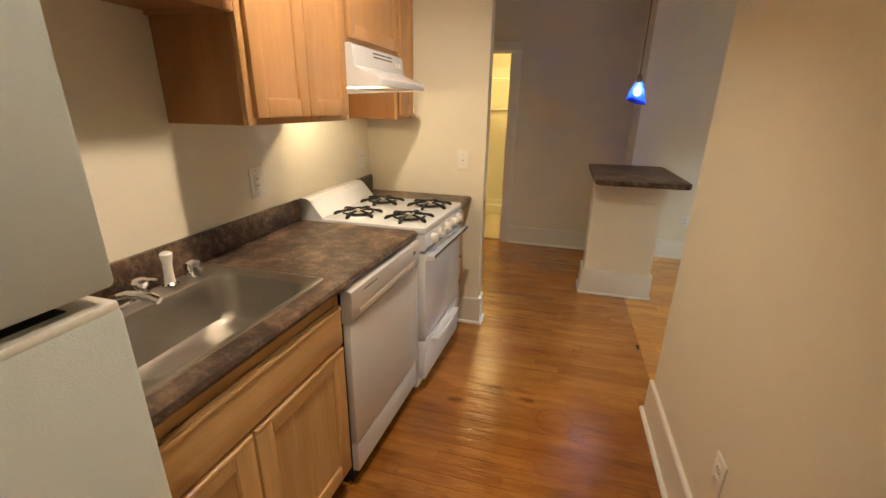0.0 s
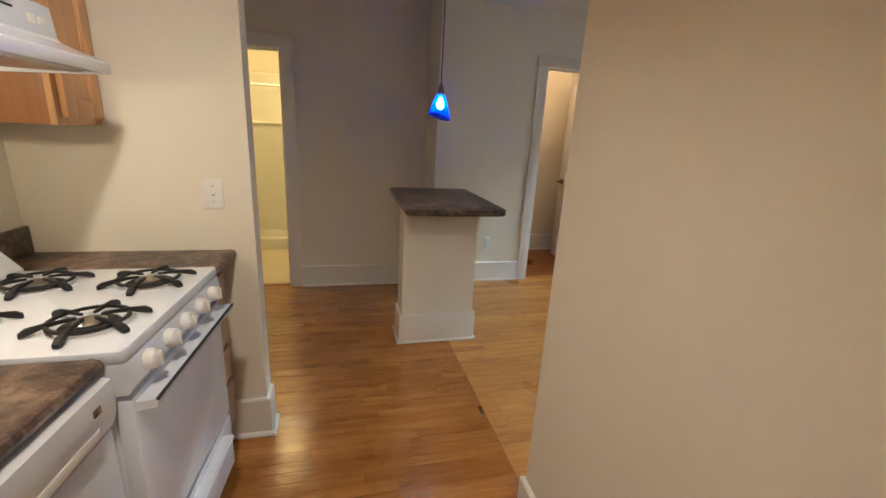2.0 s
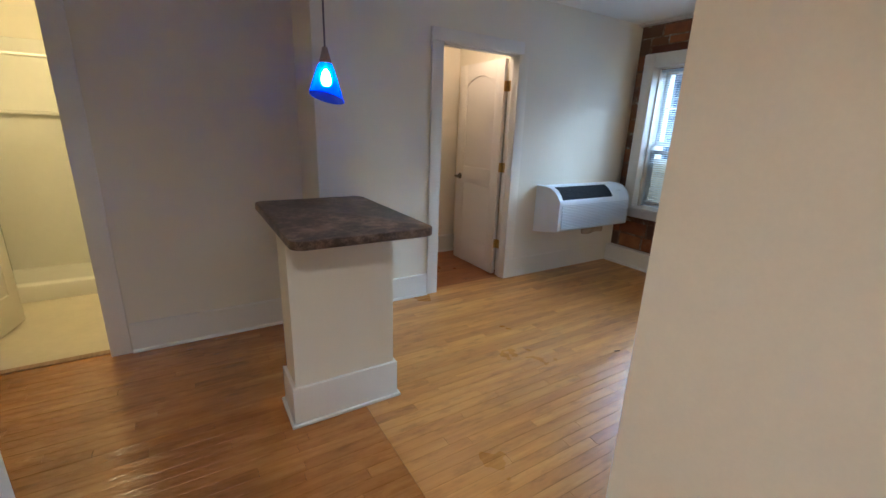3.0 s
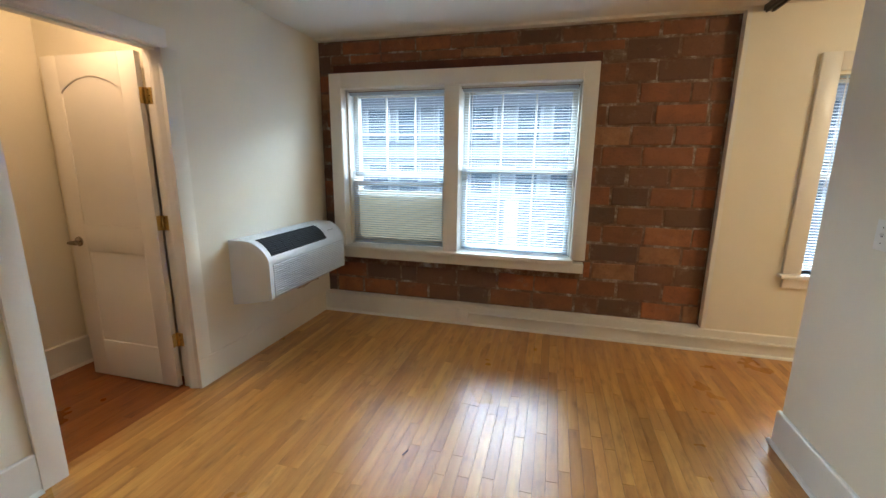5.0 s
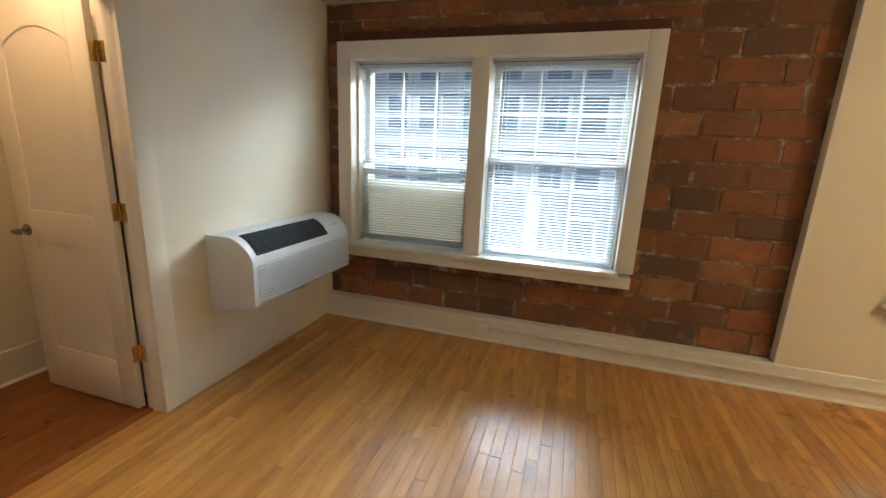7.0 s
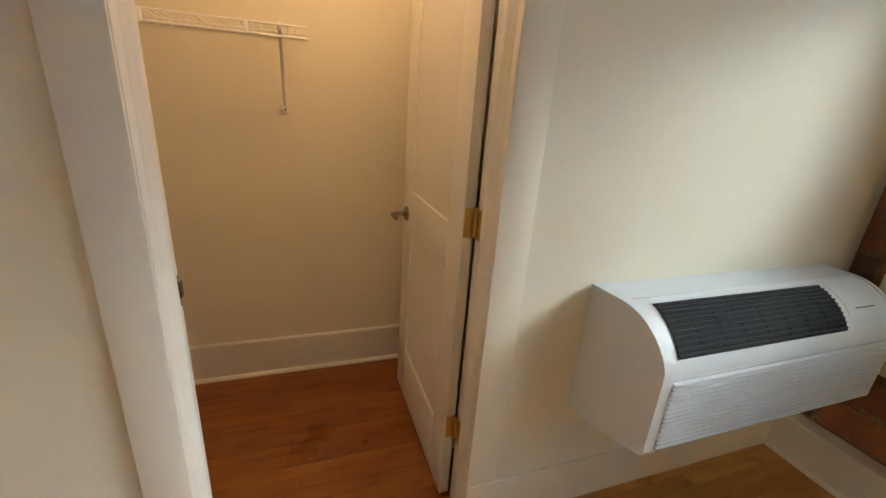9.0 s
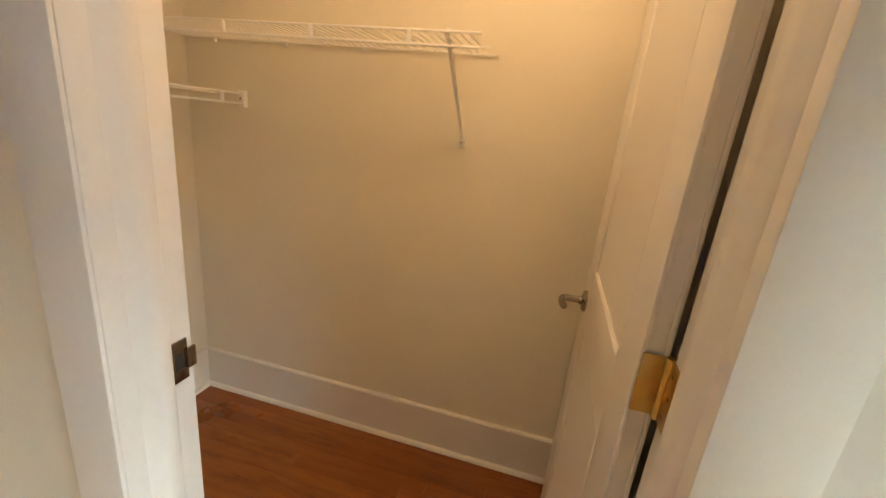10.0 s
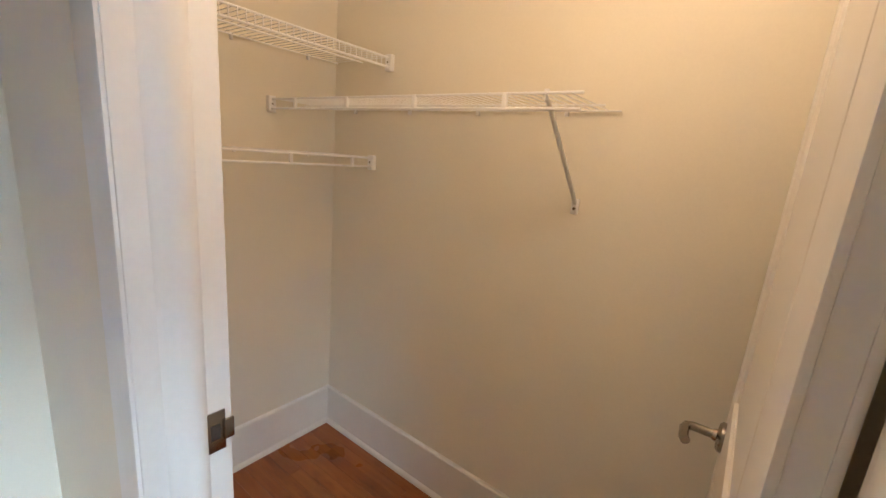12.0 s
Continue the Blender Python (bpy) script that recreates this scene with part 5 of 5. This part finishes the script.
wire_shelf((1.825, 6.34), (1.825, 5.40), (1, 0), 0.272, 1.404, "lower white wire shelf on the closet side wall", False, None, (0.12, 0.40, 0.68))


# ---- litter on the floor ----
bm = bmesh.new()
tube(bm, [(3.298, 3.812, 0.0035), (3.312, 3.806, 0.0045), (3.326, 3.802, 0.0040), (3.338, 3.798, 0.0035)], 0.0032, 6)
solo("wood_splinter", bm, DARK, "small dark wood splinter lying on the floor boards", "splinter")


# ---- bathroom seen through its door ----
sh = thing("shower_stall", (0.4, 6.9, 0), "white fibreglass shower stall with a low curb", "shower")
out = [(6.50, -0.002), (6.50, 0.105), (6.515, 0.125), (6.545, 0.132), (6.60, 0.128), (6.63, 0.05), (6.66, 0.04), (7.34, 0.04), (7.34, -0.002)]
part("base", prism(bmesh.new(), out, "x", -0.47, 0.95), FIBRE, sh, "low white shower base")
part("back_panel", box(-0.47, 0.95, 7.34, 7.375, -0.002, 2.0, 0.01), FIBRE, sh)
part("side_panel", box(-0.495, -0.465, 6.52, 7.34, -0.002, 2.0, 0.008), FIBRE, sh)
part("side_panel", box(0.945, 0.975, 6.52, 7.34, -0.002, 2.0, 0.008), FIBRE, sh)
part("shelf_ledge", box(-0.40, 0.9, 7.28, 7.345, 1.40, 1.43, 0.012), FIBRE, sh, "moulded soap ledge")
rod = solo("shower_rod", tube(bmesh.new(), [(-0.495, 6.55, 1.80), (1.598, 6.55, 1.80)], 0.0125, 12), FIBRE, "white shower rod across the stall", "shower rod")
bd = thing("bathroom_door", (-0.23, 5.41, 0), "white door standing open in the bathroom", "door")
m = Matrix.Translation((BX0 + 0.004, 5.412, 0)) @ pose(0, 0, 0, 0, 0, 80)
bm = box(0.0, 0.70, -0.017, 0.017, 0.012, 1.965, 0.003)
bmesh.ops.transform(bm, matrix=m, verts=bm.verts[:])
slb = part("slab", bm, DOORPAINT, bd)
for z0, z1 in ((0.24, 0.86), (1.02, 1.82)):
    bm = bmesh.new()
    pts = [(0.11, z0), (0.59, z0), (0.59, z1), (0.11, z1), (0.11, z0)]
    for p, q in zip(pts, pts[1:]):
        tube(bm, [(p[0], -0.017, p[1]), (q[0], -0.017, q[1])], 0.006, 6)
    bmesh.ops.transform(bm, matrix=m, verts=bm.verts[:])
    part("panel_moulding", bm, DOORPAINT, slb)


# ---- outside ----
structure("ground", box(5.6, 400, -300, 300, -4.6, -4.5), ASPHALT, "grey street ground below the windows", "ground")


def facade():
    X = 18.0
    root = thing("apartment_building", (X, 4, -4.5), "pale apartment building with white bands across the street", "building")
    part("wall", box(X, X + 8, -14, 24, 0.05, 9.5), STUCCO, root, "pale blue-grey wall", smooth=False)
    part("lower_wall", box(X - 0.25, X + 8, -14, 24, -4.5, 0.05), ROOFBLUE, root, "slate blue lower storey", smooth=False)
    part("roof", box(X - 0.4, X + 8.4, -14.3, 24.3, 9.5, 9.9, 0.02), STUCCO2, root)
    for z in (1.75, 3.72, 5.65):
        part("band", box(X - 0.10, X, -14, 24, z - 0.18, z + 0.18, 0.01), STUCCO2, root, smooth=False)
    part("porch_column", box(X - 0.65, X - 0.26, 4.45, 4.95, -4.5, 0.0, 0.01), STUCCO2, root)
    first = None
    for z0, z1 in ((0.25, 1.32), (2.28, 3.48), (4.05, 5.25), (6.1, 7.3)):
        for k in range(-5, 8):
            for dy in (0.0, 1.32):
                y = 2.9 + dy + k * 3.05
                if not -13 < y < 23:
                    continue
                w = part("window", B(bmesh.new(), X - 0.07, X - 0.001, y - 0.52, y + 0.52, z0 - 0.10, z1 + 0.10, 0.01), STUCCO2, root, smooth=False)
                part("pane", box(X - 0.074, X - 0.068, y - 0.40, y + 0.40, z0, (z0 + z1) / 2 - 0.03), FACGLASS, w, smooth=False)
                part("pane", box(X - 0.074, X - 0.068, y - 0.40, y + 0.40, (z0 + z1) / 2 + 0.03, z1), FACGLASS, w, smooth=False)
    for y in (2.9, 7.2, 0.4):
        g = part("window", box(X - 0.34, X - 0.25, y - 0.5, y + 0.5, -2.2, -0.7, 0.01), STUCCO2, root, smooth=False)
        part("pane", box(X - 0.345, X - 0.339, y - 0.42, y + 0.42, -2.1, -0.8), FACGLASS, g, smooth=False)
    return root


facade()


# ---- brick pieces ----
def worn_block(rnd, deep, inset):
    """A block of unit face with a chipped, uneven outline, its front towards -x; the object scales y and z."""
    edge = [(-0.5, -0.5), (-0.18, -0.5), (0.16, -0.5), (0.5, -0.5), (0.5, 0.02), (0.5, 0.5), (0.2, 0.5), (-0.15, 0.5), (-0.5, 0.5), (-0.5, -0.03)]
    back = [(deep, y, z) for y, z in edge]
    side = [(inset, y * rnd.uniform(0.975, 1.0), z * rnd.uniform(0.93, 1.0)) for y, z in edge]
    front = [(rnd.uniform(-0.0008, 0.0015), y * rnd.uniform(0.93, 0.975), z * rnd.uniform(0.84, 0.94)) for y, z in edge]
    return loops(bmesh.new(), [back, side, front], True)


def brick_wall():
    course, joint = 0.1545, 0.008
    rnd = random.Random(11)
    variants = [finish("brick", worn_block(rnd, 0.024, 0.004), BRICK, False) for _ in range(9)]
    z = 0.186
    row = 0
    while z < 2.455:
        h = min(course, 2.458 - z) - joint
        y = 1.988 - (0.0 if row % 2 else 0.17)
        while y < YB:
            ln = 0.33 + rnd.uniform(-0.05, 0.05)
            if rnd.random() < 0.16:
                ln *= rnd.choice((0.35, 0.5, 0.62))
            a, b = max(y, 1.988), min(y + ln, YB - 0.002)
            y += ln
            if b - a < 0.05:
                continue
            spans = [(a, b)]
            if z + h > 0.556 and z < 2.178:
                lo, hi = W1[0] - 0.108, W1[1] + 0.108
                spans = [(a, min(b, lo)), (max(a, hi), b)]
            for p, q in spans:
                if q - p < 0.035:
                    continue
                ob = child(new("brick", rnd.choice(variants)), wall_window)
                zb, hb = z, h
                if 2.178 <= z < 2.30 and W1[0] - 0.16 < (p + q) / 2 < W1[1] + 0.12:
                    zb, hb = 2.272, z + h - 2.272      # the short course over the lintel
                deep = rnd.uniform(-0.0035, 0.0025)
                ob.matrix_basis = Matrix.Translation((5.1360 + deep, (p + q) / 2, zb + hb / 2)) @ pose(0, 0, 0, rnd.uniform(-1.1, 1.1)) @ Matrix.Diagonal((1, (q - p - joint * rnd.uniform(0.4, 3.2)), hb * rnd.uniform(0.91, 1.0), 1))
        z += course
        row += 1


brick_wall()
part("lintel", box(5.1255, 5.17, W1[0] - 0.13, W1[1] + 0.115, 2.1795, 2.262, 0.003), LINTEL, wall_window, "dark red lintel over the window")


# ---- floor boards ----
def boards():
    """Oak strips along x, in rows across the rooms, broken at the old wall line; the stretch that is walked as single parts."""
    quads = [(0, 1, 5, 4), (1, 2, 6, 5), (2, 3, 7, 6), (3, 0, 4, 7), (4, 5, 9, 8), (5, 6, 10, 9), (6, 7, 11, 10), (7, 4, 8, 11), (8, 9, 10, 11)]

    def verts(x0, x1, y0, y1):
        e = 0.0003
        t = 0.020
        vs = []
        for z, i in ((-t, 0), (-e, 0), (0.0, e)):
            vs += [(x0 + i, y0 + i, z), (x1 - i, y0 + i, z), (x1 - i, y1 - i, z), (x0 + i, y1 - i, z)]
        return vs

    rnd = random.Random(5)
    W = 0.0572
    far = {}
    near = []
    meshes = {}
    regions = [(-0.215, 1.640, -1.0, YB + 0.075), (1.640, 5.09, -1.0, YB + 0.075), (1.825, 3.62, YB + 0.075, 6.345)]
    for x0, x1, y0, y1 in regions:
        rows = int(math.ceil((y1 - y0) / W))
        for r in range(rows):
            ya = y0 + r * W
            yb = min(ya + W, y1)
            x = x0 - rnd.uniform(0, 0.7)
            while x < x1:
                ln = rnd.choice((0.45, 0.6, 0.75, 0.9, 1.05, 1.25, 1.5))
                a, b = max(x, x0), min(x + ln, x1)
                x += ln
                if b - a < 0.03:
                    continue
                g = 0.0005
                a2, b2 = a + g, b - g
                dz = rnd.uniform(-0.0006, 0.0002)
                cx, cy = (a + b) / 2, (ya + yb) / 2
                if yb - ya > W * 0.95 and ((0.5 < cx < 1.64 and 1.9 < cy < 4.2) or (1.64 < cx < 3.3 and 2.7 < cy < YB)) and len(near) < 300:
                    old = cx < 1.64
                    key = round(b2 - a2, 2)
                    if (key, old) not in meshes:
                        me = bpy.data.meshes.new("plank")
                        me.from_pydata(verts(-key / 2, key / 2, -W / 2 + g, W / 2 - g), [], quads)
                        me.materials.append(OLDPLANK_DIM if old else PLANK)
                        meshes[key, old] = me
                    near.append((meshes[key, old], cx, cy, dz, (b2 - a2) / key))
                else:
                    far_v, far_f = far.setdefault(2 if cy > YB + 0.075 else int(cx < 1.64), ([], []))
                    n = len(far_v)
                    far_v += [(p, q, z + dz) for p, q, z in verts(a2, b2, ya + g, yb - g)]
                    far_f += [tuple(i + n for i in f) for f in quads]
    for area, (far_v, far_f) in sorted(far.items()):
        me = bpy.data.meshes.new("floor_boards")
        me.from_pydata(far_v, [], far_f)
        me.materials.append((PLANKS, OLDPLANKS_DIM, CLOSETPLANK)[area])
        child(tagged(new("floor_boards", me), kind="stuff"), bpy.data.objects["floor"])
    for me, cx, cy, dz, s in near:
        ob = child(new("plank", me), bpy.data.objects["floor"])
        ob.matrix_basis = Matrix.Translation((cx, cy, dz)) @ Matrix.Diagonal((s, 1, 1, 1))


boards()
